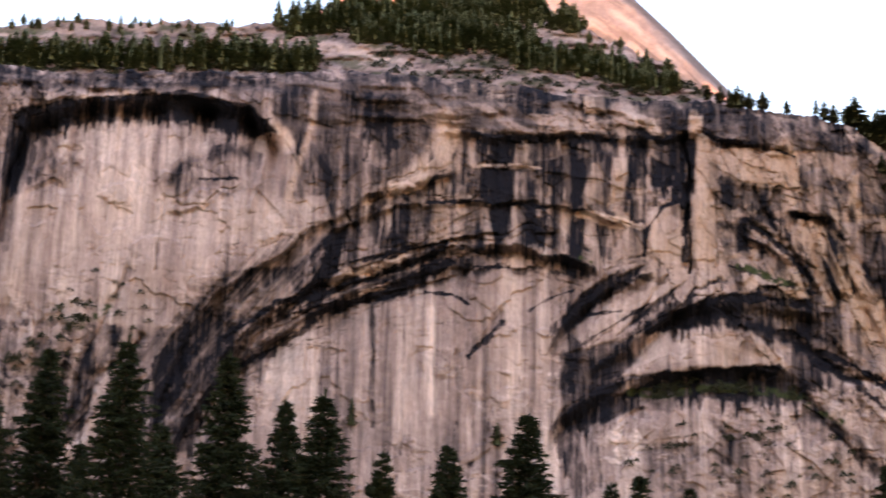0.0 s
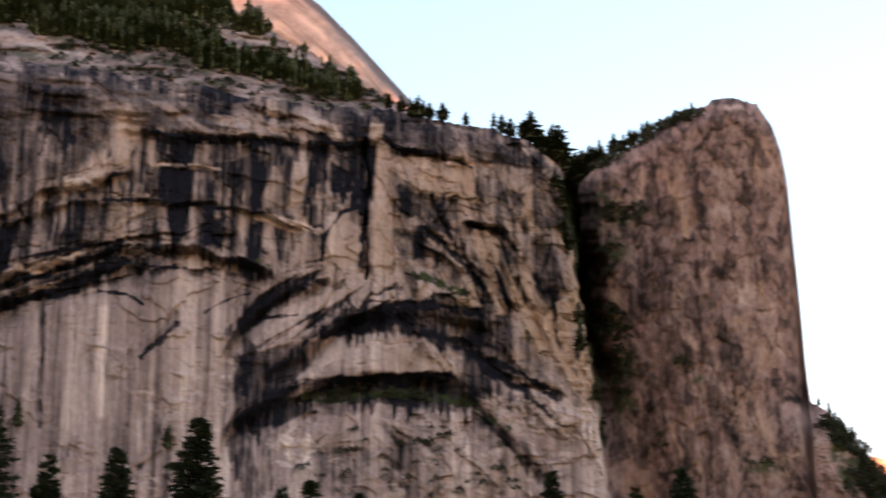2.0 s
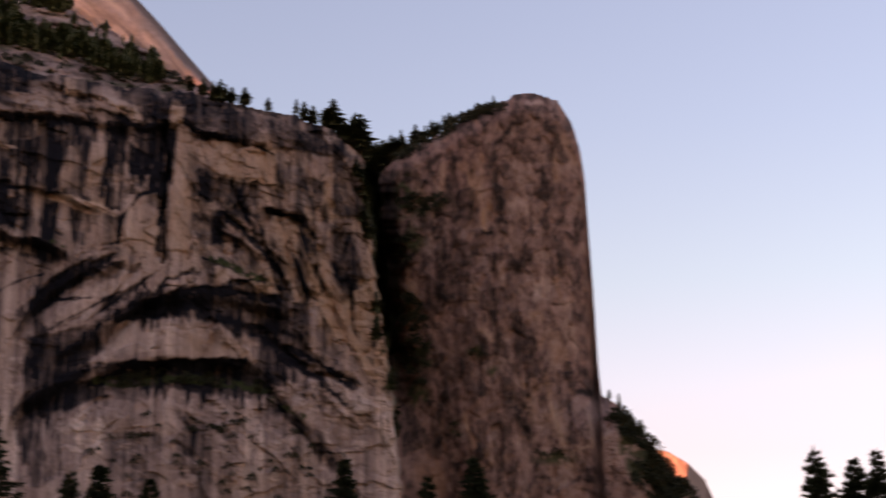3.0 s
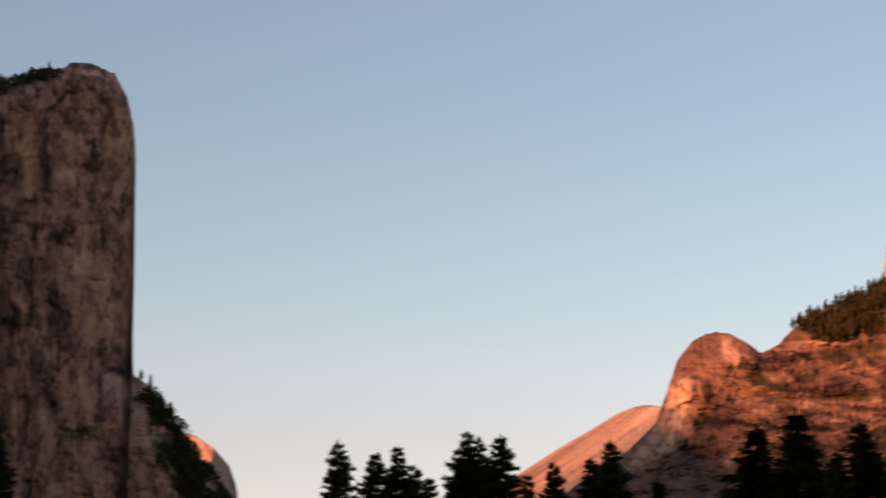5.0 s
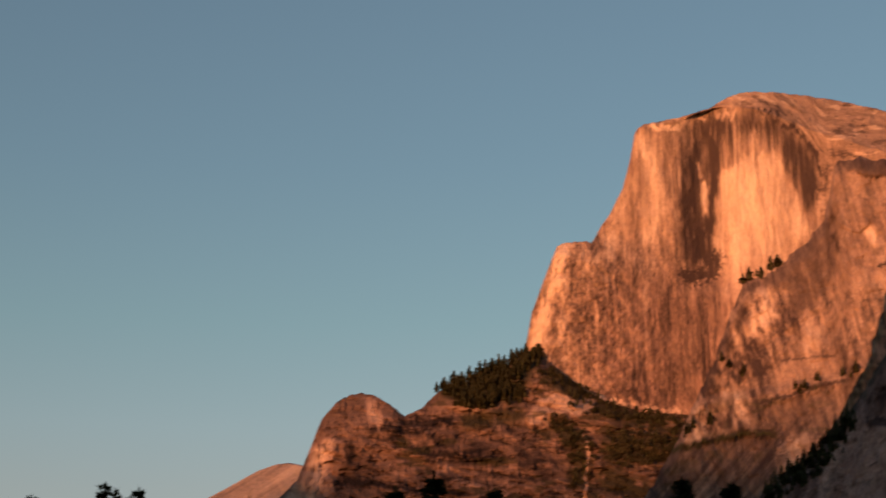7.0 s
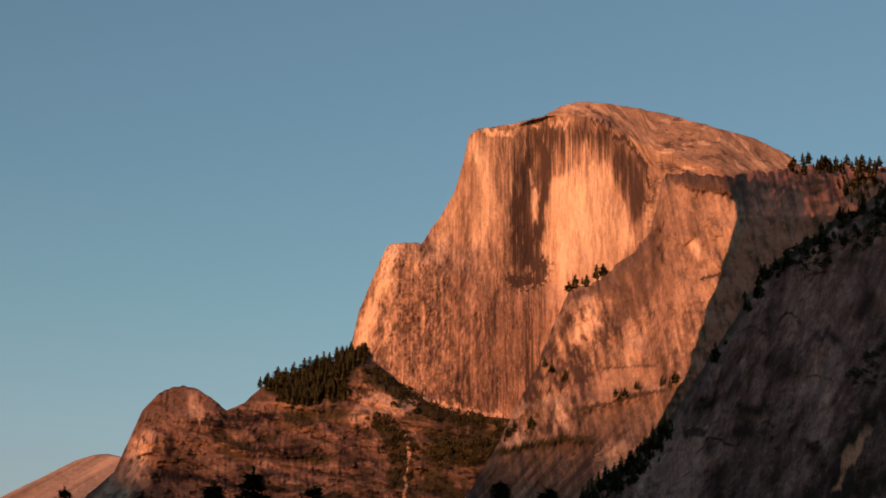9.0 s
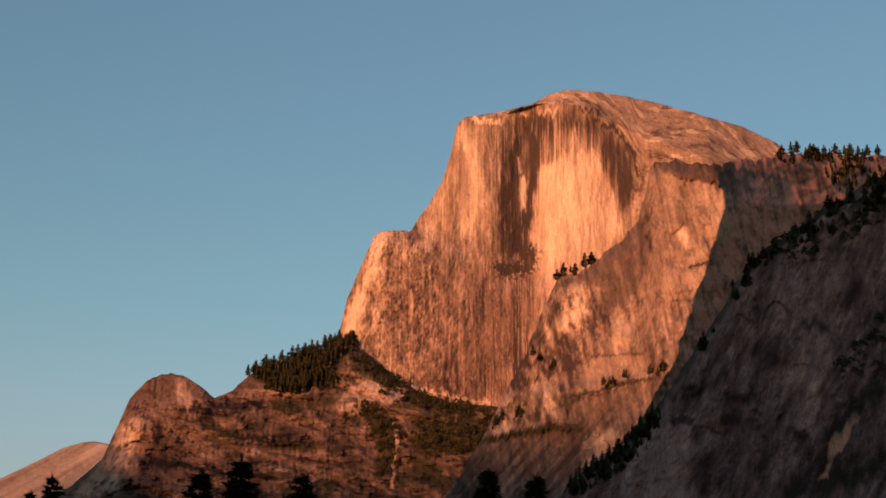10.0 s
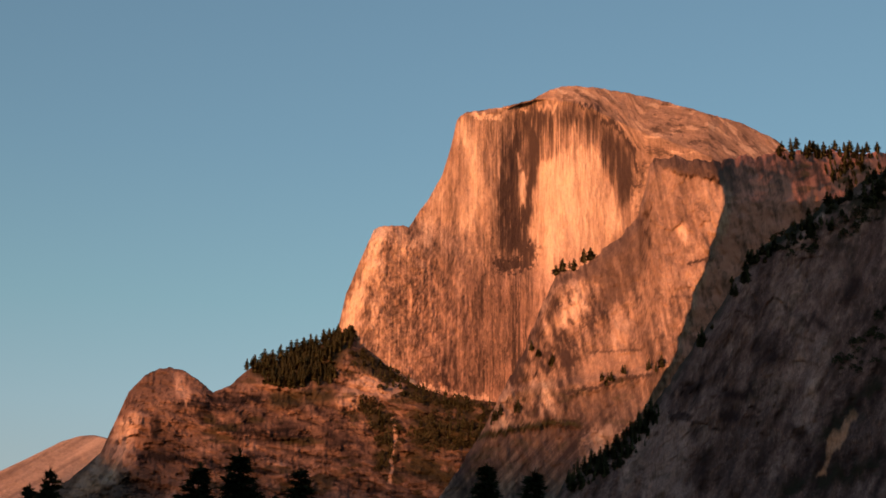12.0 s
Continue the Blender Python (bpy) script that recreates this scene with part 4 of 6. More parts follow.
def upper_slope():
    top = [(-480, 534), (-306, 534), (-268, 538), (-191, 540), (-144, 537), (-113, 541), (-75, 546), (-36, 551), (2, 555), (41, 556), (80, 548), (111, 534), (138, 520), (165, 504), (195, 488), (240, 465), (280, 430), (300, 400)]
    m = Massif(0, 1150, (-480, 300), 400, top, 390, 110, 0.0, 3.0)
    s, z = m.s, m.z
    m.depth += 2.0 * (np.maximum(z, 470) - 545)
    m.crag(18, 7, 7.0, 611)
    t = blocks(s / 26, z / 4, 640)[0]
    m.depth += 5 * t
    ground_tone = Tone(m, 0.43, 4.0, 1.5, 640)
    shelf, seam = blocks((s + 3 * z) / 11, z / 3.2, 641, 1.0)
    ground_tone.t += 0.20 * fbm(s / 16, z / 4, 6, 630, 0.66) + 0.08 * shelf - 0.14 * np.exp(-(seam * 14) ** 2) + 0.10 * step(0.1, 0.4, fbm(s / 40, z / 12, 4, 620))
    ground_tone.dab([(10, 542), (45, 545), (80, 537), (120, 529)], 6, 0.2)
    ground_tone.dab([(-100, 527), (-60, 522), (-30, 512)], 6, 0.16)
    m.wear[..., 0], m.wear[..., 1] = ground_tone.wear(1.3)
    # warm tint that paints sunlight on the left crest
    m.wear[..., 2] = 0.35 * (1 - step(-150, -90, s)) * step(528, 534, z)
    m.wear[..., 3] = 0.7 * step(0.12, 0.34, fbm(s / 22, z / 5, 5, 633, 0.62))
    m.build("hillside_terrace", ARCH_ROCK, "forested granite terraces above the cliff rim", "hillside", 500)
    return m


def north_dome():
    top = [(-500, 1010), (-300, 1130), (-120, 1178), (-40, 1182), (36, 1165), (95, 1121), (144, 1070), (189, 1019), (226, 978), (307, 880), (400, 740)]
    m = Massif(4, 2300, (-500, 400), 260, top, 850, 150)
    s, z = m.s, m.z
    m.depth += 1.2 * (m.lean - 1000) - 0.45 * s + 30 * (1 - np.clip(m.under / 22, 0, 1)) ** 2
    m.crag(40, 30, 6.0, 711)
    m.depth += 5 * vnoise((m.under + 0.2 * s) / 14, s / 300, 715)
    m.wear[..., 0] = 0.4 * step(0.1, 0.4, fbm(s / 60, m.under / 12, 4, 720))
    for under, wide, amount in ((18, 5, 0.5), (40, 9, 0.8), (75, 16, 0.5)):
        m.wear[..., 1] = np.maximum(m.wear[..., 1], amount * np.exp(-((m.under - under - 8 * fbm(s / 50, z / 50, 4, 722)) / wide) ** 2) * step(-0.5, 0.2, fbm(s / 30, z / 30, 4, 723)))
    m.wear[..., 0] = np.maximum(m.wear[..., 0], 0.45 * (1 - step(8, 15, m.under)))
    m.build("granite_dome", NORTH_ROCK, "smooth bare granite dome in pink evening shade", "dome", 350)
    return m


def column():
    top = [(-110, 380), (-88, 443), (-71, 461), (-56, 469), (-39, 479), (-23, 488), (-3, 498), (9, 504), (21, 507), (32, 505), (42, 498), (51, 483), (56, 466), (59, 443), (60, 408), (62, 359), (63, 312), (64.5, 290), (78, 277), (92, 259), (102, 246), (112, 231), (122, 217), (150, 180), (200, 110)]
    m = Massif(19, 1200, (-110, 190), 480, top, 100, 350, jag=2.6)
    s, z = m.s, m.z
    past = s - np.maximum(64, curve([(221, 83.5), (248, 73.8), (280, 70.3), (292, 65.5)], z)) - 2.5 * fbm(z / 14, z / 14, 4, 806, 0.6) * (z < 280)
    turn = step(258, 300, z)
    m.depth += 75 * turn * np.clip((s - 5) / 58, 0, 1) ** 3 * (past < 0) + 140 * step(265, 370, z) * (1 - step(-92, -72, s - 0.095 * np.maximum(455 - m.lean, 0) + 7 * fbm(z / 24, z / 24, 4, 807, 0.6))) - 26 * np.exp(-((s + 15) / 35) ** 2)
    m.depth += 0.06 * (m.lean - 300) + np.where(past > 0, 75 * turn + 1.2 * past, 0)
    m.depth -= 180 * (1 - step(222, 292, z)) * (1 - step(-104, -45, s))
    m.crag(16, 24, 5.0, 811)
    m.depth += 1.2 * fbm(s / 6, z / 8, 5, 815, 0.65)
    m.depth += 1.2 * fbm(s / 12, z / 60, 4, 820, ridged=True)
    ribs = fbm((s + 6 * fbm(s / 30, z / 50, 3, 823)) / 13, z / 110, 4, 824, 0.6)
    m.depth += 2.5 * ribs
    crack = np.zeros(s.shape)
    for k, line in enumerate(([(-34, 478), (-30, 400), (-36, 300), (-30, 230)], [(10, 500), (14, 420), (8, 330)], [(36, 500), (40, 420), (44, 330), (40, 250)], [(-8, 420), (-4, 330), (-14, 240)], [(52, 470), (54, 380), (56, 300)], [(-20, 330), (-2, 250), (4, 200)])):
        crack = np.maximum(crack, m.cleft(line, 2.6 + 0.8 * (k % 3), 2.0, 890 + 3 * k))
    crack = crack * step(0.0, 0.3, fbm(s / 10, z / 14, 4, 825, 0.6))
    chips = step(0.16, 0.34, fbm(s / 7, z / 3.2, 5, 826, 0.62)) * step(-0.15, 0.25, fbm(s / 24, z / 20, 3, 827))
    m.depth += 0.7 * chips
    m.depth += 1.0 * fbm(s / 3, z / 5, 4, 822)
    m.depth += 40 * (1 - np.clip(m.under / 16, 0, 1)) ** 2
    veg = np.zeros(s.shape)
    rust = 0.5 * streaks(s + 0.12 * z, z, 5, 26, 840, 0.12, 0.4) * step(-0.2, 0.3, fbm(s / 40, z / 60, 3, 841))
    for cs, cz, ws, wz in ((-66, 430, 9, 18), (-52, 425, 16, 9), (-60, 400, 9, 10), (-62, 350, 7, 14), (-55, 320, 10, 12), (-20, 319, 6, 5), (-8, 306, 4, 4), (-34, 268, 4, 5), (32, 246, 16, 5), (-58, 290, 8, 8), (-72, 340, 5, 45)):
        e = ((s - cs) / ws) ** 2 + ((z - cz) / wz) ** 2
        veg = np.maximum(veg, 0.9 * np.exp(-e ** 2) * step(-0.25, 0.15, fbm(s / 4, z / 4, 4, 860)))
    veg = np.maximum(veg, step(-1, 5, past) * step(-0.25, 0.1, fbm(s / 9, z / 9, 4, 870)) * 0.9)
    rock = Tone(m, 0.455, 2.2, 3.0, 880, 1.0)
    dark, light = m.weather(9, 13, 880)
    facet, seam = blocks((rock.x + 0.15 * rock.y) / 6, rock.y / 13, 888, 1.0)
    facet2 = blocks((rock.x - 0.1 * rock.y) / 2.8, rock.y / 5, 889, 1.0)[0]
    m.depth += 0.7 * facet + 0.35 * facet2
    rock.t += 0.09 * facet + 0.08 * facet2 - 0.14 * np.exp(-(seam * 14) ** 2) * step(-0.1, 0.3, fbm(s / 20, z / 26, 3, 891))
    slabs = blocks((rock.x - 0.2 * rock.y) / 13, (rock.y + 0.3 * rock.x) / 24, 893, 1.0)
    m.depth += 1.6 * slabs[0]
    rock.t += 0.09 * slabs[0] - 0.12 * np.exp(-(slabs[1] * 26) ** 2) * step(-0.2, 0.2, fbm(s / 18, z / 22, 3, 894)) + 0.01
    rock.t += 0.05 * step(-40, 40, s) - 0.03 + 0.07 * fbm(s / 3, z / 40, 4, 892, 0.62) * (1 - step(0, 40, s))
    bed = (0.6 + 0.8 * step(0, 30, s)) * fbm((s + 0.3 * z) / 9, z / 3.4, 5, 885, 0.62) * step(-0.2, 0.3, fbm(s / 30, z / 30, 3, 886))
    rock.t += 0.09 * fbm(s / 14, z / 20, 6, 828, 0.66) + 0.11 * fbm(s / 3, z / 5, 5, 829, 0.66) - 0.04 * dark + 0.06 * light + 0.09 * bed - 0.05 * crack - 0.05 * chips + 0.06 * fbm(s / 4, z / 26, 4, 887, 0.6)
    for line, wide, amount, warm in (([(21, 498), (30, 498)], 2.0, 0.35, 0.0),
            ([(-11, 420), (-10, 405)], 1.6, 0.26, 0.9),
            ([(-11, 404), (-7, 403)], 1.5, -0.42, 0.0),
            ([(-39, 454), (-40, 436)], 2.2, 0.2, 0.5),
            ([(-12, 460), (-13, 426)], 2.6, 0.12, 0.3),
            ([(40, 459), (40, 441)], 2.5, 0.12, 0.4),
            ([(-1, 447), (1, 422)], 2.4, -0.17, 0.0),
            ([(31, 450), (30, 429)], 3, -0.15, 0.0),
            ([(55, 409), (51, 395)], 2.5, -0.18, 0.0),
            ([(11, 482), (-2, 470)], 2.5, -0.18, 0.0),
            ([(45, 473), (53, 455)], 5, 0.05, 0.35),
            ([(-49, 403), (-48, 392)], 2.5, 0.15, 0.1),
            ([(11, 480), (10, 473)], 1.6, 0.2, 0.1),
            ([(-26, 459), (-42, 461), (-51, 453)], 2.5, -0.14, 0.0)) + \
            (([(0, 381), (1, 367)], 2.0, 0.18, 0.2),
            ([(-19, 365), (-19, 354)], 3.2, 0.12, 0.3),
            ([(-15, 336), (-7, 327)], 2.0, 0.14, 0.4),
            ([(21, 344), (24, 342)], 3, 0.12, 0.4),
            ([(44, 354), (49, 321)], 2.4, 0.12, 0.1),
            ([(9, 333), (8, 306)], 5.5, -0.12, 0.0),
            ([(-37, 301), (-40, 285)], 3.6, -0.12, 0.0),
            ([(-60, 366), (-57, 353)], 2.5, 0.1, 0.5),
            ([(35, 329), (36, 315)], 5, 0.05, 0.35),
            ([(30, 282), (38, 254)], 1.7, 0.3, 0.7),
            ([(42, 283), (43, 256)], 2.2, -0.14, 0.0),
            ([(56, 275), (57, 254)], 1.2, 0.26, 0.4),
            ([(48, 289), (58, 289)], 2.0, -0.3, 0.0),
            ([(-27, 276), (-21, 256)], 1.7, 0.2, 0.6),
            ([(6, 283), (16, 262)], 3.6, -0.14, 0.0),
            ([(-14, 251), (-9, 242)], 2, 0.14, 0.4),
            ([(47, 253), (56, 253)], 1.2, 0.25, 0.1)):
        rock.dab(line, wide, 1.4 * amount)
        rust = np.maximum(rust, warm * np.exp(-(away(line, rock.x, rock.y) / wide) ** 2))
    stain_shade, pale = rock.wear(1.45)
    m.wear[..., 0], m.wear[..., 1], m.wear[..., 2], m.wear[..., 3] = stain_shade, pale, rust, veg
    m.build("rock_column", COLUMN_ROCK, "tall brown granite pillar with rounded top and brushy foot", "rock pillar", 160)
    return m


def small_dome():
    m = Massif(24, 3900, (-240, 150), 140, [(-240, 765), (-100, 812), (-24, 807), (5, 801), (47, 773), (80, 737), (96, 695), (102, 658), (114, 552), (150, 325)], 400, 120)
    s, z = m.s, m.z
    m.depth += 1.0 * (m.lean - 700) - 0.5 * s + 7.0 * np.maximum(s - 41 - 0.12 * (z - 720), 0)
    m.crag(40, 34, 7.0, 911)
    m.wear[..., 0] = 0.4 * step(0.1, 0.4, fbm(s / 22, z / 60, 4, 920))
    m.build("granite_dome", DOME_ROCK, "small rounded granite dome glowing orange in sunset", "dome", 500)
    return m


def far_ridge():
    m = Massif(37, 4300, (-620, 420), 220, [(-620, 560), (-300, 740), (-108, 859), (-47, 893), (27, 937), (70, 953), (100, 957), (130, 952), (184, 921), (420, 800)], 600, 90)
    s, z = m.s, m.z
    m.depth += 1.6 * (m.lean - 800) + 12 * fbm((s - 1.6 * z) / 30, z / 200, 4, 1010)
    m.crag(50, 30, 9.0, 1011)
    m.wear[..., 0] = 0.35 * step(0.1, 0.4, fbm((s - 1.5 * z) / 22, z / 160, 4, 1020))
    m.wear[..., 1] = 0.5 * step(0.0, 0.4, fbm((s - 1.5 * z) / 16, z / 120, 4, 1021))
    m.build("far_ridge", DOME_ROCK, "distant bare granite ridge in orange light", "ridge", 350)
    return m


def knob_ridge():
    top = [(-520, 480), (-387, 562), (-327, 600), (-284, 643), (-265, 691), (-245, 744), (-219, 777), (-200, 786), (-182, 789), (-154, 784), (-125, 764), (-106, 750), (-78, 762), (-51, 789), (-38, 800), (23, 812), (70, 838), (98, 862), (118, 858), (137, 840), (195, 792), (233, 769), (291, 751), (358, 747), (430, 735), (520, 700), (700, 640)]
    m = Massif(44, 3000, (-520, 700), 640, top, 500, 200, jag=1.6)
    s, z = m.s, m.z
    m.depth += 1.1 * (m.lean - 640) + 40 * np.clip((-205 - s) / 90, 0, 1.5) ** 2 + 45 * (1 - np.clip(m.under / 45, 0, 1)) ** 2
    m.crag(34, 26, 15.0, 1111)
    m.depth += 10 * vnoise((z + 0.22 * s + 12 * fbm(s / 60, z / 60, 3, 1112)) / 17, s / 110, 1113)
    m.depth += 11 * fbm(s / 26, z / 22, 6, 1117, 0.65) + 5 * fbm(s / 9, z / 30, 4, 1118, 0.6, True)
    m.depth += 26 * step(-300, -180, s) * (1 - step(-170, -130, s)) * step(-12, 12, z - 740)
    veg = 0.95 * np.exp(-(away([(-30, 795), (40, 800), (95, 835), (70, 790)], s, z) / 26) ** 4)
    for line, wide in (([(140, 815), (200, 770), (300, 735), (380, 725)], 22), ([(150, 735), (190, 690), (180, 640)], 20), ([(250, 690), (330, 690)], 34), ([(0, 740), (80, 750)], 16), ([(230, 640), (280, 620)], 24)):
        veg = np.maximum(veg, 0.9 * np.exp(-(away(line, s, z) / wide) ** 4))
    rock = np.exp(-(((s - 145) / 38) ** 2 + ((z - 765) / 18) ** 2) ** 2)
    veg *= (1 - rock) * step(-0.5, 0.05, fbm(s / 14, z / 14, 4, 1120) + 0.25)
    veg = np.maximum(veg, 0.75 * step(0.22, 0.45, fbm(s / 40, z / 16, 4, 1121)) * (s > -120))
    right = step(-190, -120, s + 0.35 * (z - 700))
    ledge = (1 - step(0.05, 0.22, np.abs(vnoise((z + 0.2 * s + 14 * fbm(s / 60, z / 60, 4, 1155, 0.6)) / 12, s / 120, 1156)))) * step(-0.2, 0.25, fbm(s / 50, z / 20, 3, 1157))
    m.depth += 7 * ledge * right
    chips = step(0.16, 0.3, fbm((s + 0.4 * z) / 18, z / 7, 6, 1163, 0.66))
    flats = step(0.16, 0.34, fbm((s + 0.4 * z) / 20 + 9, z / 9, 6, 1164, 0.66))
    m.depth += 5 * chips - 4 * flats
    # sunlight on the left flank, painted as a paler band
    lit_strip = np.exp(-(away([(-255, 690), (-235, 640), (-262, 600)], s + 6 * fbm(s / 12, z / 20, 4, 1159), z) / 16) ** 4)
    rock = Tone(m, 0.35, 7.0, 9.0, 1170)
    hack = fbm((s + 0.4 * z) / 24, z / 10, 6, 1171, 0.68)
    rock.t += 0.20 * hack * (0.4 + 0.6 * right) - 0.14 * ledge * right - 0.10 * chips + 0.08 * flats * right + 0.07 * fbm(s / 60, z / 50, 4, 1172)
    # second slab paints the sunlit left flank paler
    for corners, value, soft, keep, deep in (([(-262, 686), (-222, 769), (-188, 790), (-153, 783), (-109, 748), (-150, 732), (-200, 722), (-237, 711)], 0.36, 5, 0.6, 0),
            ([(-276, 644), (-259, 685), (-234, 715), (-213, 710), (-238, 659), (-260, 597), (-314, 563), (-338, 567)], 0.58, 6, 0.35, 0),
            ([(-46, 784), (-68, 751), (-8, 745), (49, 751), (34, 779), (-23, 790)], 0.44, 5, 0.6, 0),
            ([(130, 788), (152, 797), (182, 772), (167, 750), (139, 730), (101, 729), (90, 744)], 0.58, 4, 0.5, -10)):
        rock.patch(corners, value, soft, keep, deep)
    for line, wide, amount, crisp in (([(-166, 773), (-152, 737)], 9, 0.26, False),
            ([(-180, 737), (-206, 722)], 10, 0.06, False),
            ([(-198, 697), (-197, 668)], 6, -0.2, False),
            ([(-161, 723), (-96, 734), (-35, 739)], 7, -0.18, False),
            ([(-126, 709), (-72, 686), (-18, 680), (60, 671)], 6, -0.2, False),
            ([(-222, 639), (-145, 634), (-91, 620)], 6, -0.2, False),
            ([(-37, 660), (-53, 654)], 7, 0.22, False),
            # two broad dabs paint dusk over the ridge's right and lower body
            ([(-184, 646), (-199, 590)], 34, -0.08, False),
            ([(-87, 744), (65, 691), (122, 636)], 50, -0.05, False),
            ([(1, 637), (16, 623)], 6, 0.14, False),
            ([(45, 720), (65, 701)], 14, 0.06, False),
            ([(-67, 711), (-103, 701)], 5, 0.08, False),
            ([(-170, 572), (-153, 581)], 7, 0.2, False)):
        rock.dab(line, wide, amount, crisp)
    rock.t += 0.16 * np.maximum(lit_strip, 0) * (1 - right)
    stain_shade, pale = rock.wear(1.4)
    for line, wide in (([(147, 775), (186, 760), (200, 768)], 14), ([(194, 714), (199, 690), (195, 666), (190, 604)], 3.5)):
        body = 1 - step(0.7, 1.15, away(line, s + 5 * fbm(s / 10, z / 10, 4, 1161), z + 5 * fbm(s / 10, z / 10, 4, 1162)) / wide)
        pale, stain_shade, veg = np.maximum(pale, 0.5 * body), stain_shade * (1 - 0.8 * body), veg * (1 - body)
    m.wear[..., 0], m.wear[..., 1], m.wear[..., 3] = stain_shade, pale, veg
    m.build("knob_ridge", LOW_ROCK, "broken reddish granite ridge with a rounded knob and scrub", "ridge", 380)
    return m


def half_dome():
    top = [(-520, 850), (-450, 930), (-436, 965), (-425, 991), (-411, 1059), (-385, 1128), (-358, 1192), (-340, 1199), (-319, 1197), (-300, 1199), (-291, 1194), (-270, 1228), (-253, 1250), (-226, 1303), (-209, 1363), (-198, 1417), (-190, 1430), (-176, 1436), (-119, 1444), (-51, 1459), (-12, 1481), (10, 1488), (28, 1490), (84, 1485), (185, 1462), (295, 1426), (372, 1400), (437, 1363), (478, 1315), (560, 1180), (640, 1000)]
    rim = [(-520, 2000), (-200, 2000), (-190, 1436), (-176, 1432), (-97, 1439), (-40, 1456), (0, 1459), (39, 1453), (75, 1434), (105, 1411), (138, 1368), (159, 1326), (175, 1305), (300, 1290), (640, 990)]
    m = Massif(53, 3400, (-480, 560), 800, top, 760, 430, jag=1.6)
    s, z = m.s, m.z
    brow = [(-520, 2000), (-200, 2000), (-190, 1436), (-176, 1432), (-97, 1439), (-40, 1456), (0, 1459), (39, 1453), (75, 1437), (105, 1420), (160, 1392), (300, 1335), (640, 1000)]
    over = np.maximum(z - curve(brow, s) - 3 * fbm(s / 18, z / 18, 3, 1203), 0)
    face = 1 - step(0, 6, over)
    m.depth += 0.18 * s + 0.10 * (m.lean - 1100) + 1.8 * over ** 0.92 * (s < 620)
    m.depth += 70 * np.exp(-((s + 60) / 45) ** 2) * step(1060, 1120, z) * face * 0.35
    m.depth += -55 * step(-120, -300, s) * (1 - step(1150, 1230, z + 0.3 * (s + 300))) + 40 * np.clip((-380 - s) / 50, 0, 1) ** 2
    m.depth += 10 * fbm(s / 120, z / 160, 4, 1210) + face * (2.0 * fbm(s / 16, z / 120, 5, 1211, 0.6) + 2.2 * fbm(s / 9, z / 14, 5, 1212, 0.6))
    rough = np.clip(1 - step(-330, -210, s) + 0.6 * (1 - step(-230, -100, s)) * (1 - step(1150, 1300, z)), 0, 1)
    m.depth += rough * (9 * fbm(s / 34, z / 60, 6, 1215, 0.6) + 3 * fbm(s / 13, z / 11, 5, 1216, 0.6, True))
    m.depth += face * 1.0 * np.abs(fbm(s / 11, z / 200, 4, 1218))
    m.depth += (1 - face) * 2.0 * vnoise((over + 0.15 * s) / 9, s / 160, 1217)
    # the visor's lip
    m.depth += 2 * step(0, 9, curve(rim, s) - z) * np.exp(-np.maximum(curve(rim, s) - z, 0) / 40) * (np.abs(s + 20) < 150)
    # tone: sun-browned rock with long fine streaks
    past_rim = np.maximum(z - curve(rim, s) - 4 * fbm(s / 16, z / 16, 4, 1204), 0)
    wall_side = face * (1 - step(0, 7, past_rim))
    face_tone = Tone(m, 0.44, 5.0, 26.0, 1230, 1.2)
    wx, wy = face_tone.x, face_tone.y
    small = fbm(wx / 7, wy / 18, 5, 1234, 0.62)
    for line, wide, amount, crisp in (([(-76, 1402), (-77, 1276), (-86, 1171)], 33, -0.12, False),
            ([(-52, 1418), (16, 1425), (72, 1404), (113, 1357), (134, 1285)], 28, -0.17, False),
            ([(111, 1363), (132, 1309), (137, 1255)], 18, -0.11, False),
            ([(-44, 1384), (-47, 1312), (-55, 1252), (-62, 1208)], 8, -0.33, False),
            ([(-81, 1384), (-88, 1290), (-90, 1215), (-80, 1152)], 11, -0.2, False),
            ([(-106, 1277), (-108, 1194), (-105, 1113)], 8, -0.1, False),
            ([(-75, 1200), (-67, 1147)], 12, -0.18, False),
            # blob of shadow painted at the foot of the dark streaks
            ([(-109, 1113), (-92, 1110), (-59, 1122), (-49, 1147)], 16, -0.22, True),
            ([(-207, 1011), (-206, 876)], 90, -0.06, False),
            ([(-109, 1056), (-109, 898)], 45, -0.09, False),
            ([(-280, 1150), (-290, 1058), (-316, 967)], 30, -0.05, False),
            ([(-224, 890), (-217, 874)], 10, -0.12, True),
            ([(-121, 1428), (-85, 1423), (-49, 1445)], 7, -0.08, False),
            ([(50, 1448), (100, 1415), (138, 1374), (153, 1344), (156, 1308)], 3.2, -0.26, False)):
        face_tone.dab(line, wide, amount, crisp)
    panel = face_tone.cover([(-41, 1321), (15, 1356), (76, 1355), (111, 1274), (129, 1197), (100, 1145), (55, 1097), (-38, 1050), (-56, 1112), (-43, 1147), (-58, 1194)], 7.0)
    comb = step(1290, 1400, z) * streaks(s, z, 4, 90, 1241, -0.2, 0.2)
    face_tone.t += panel * (1 - 0.75 * comb) * (0.17 + 0.12 * fbm(wx / 14, wy / 90, 5, 1246, 0.6))
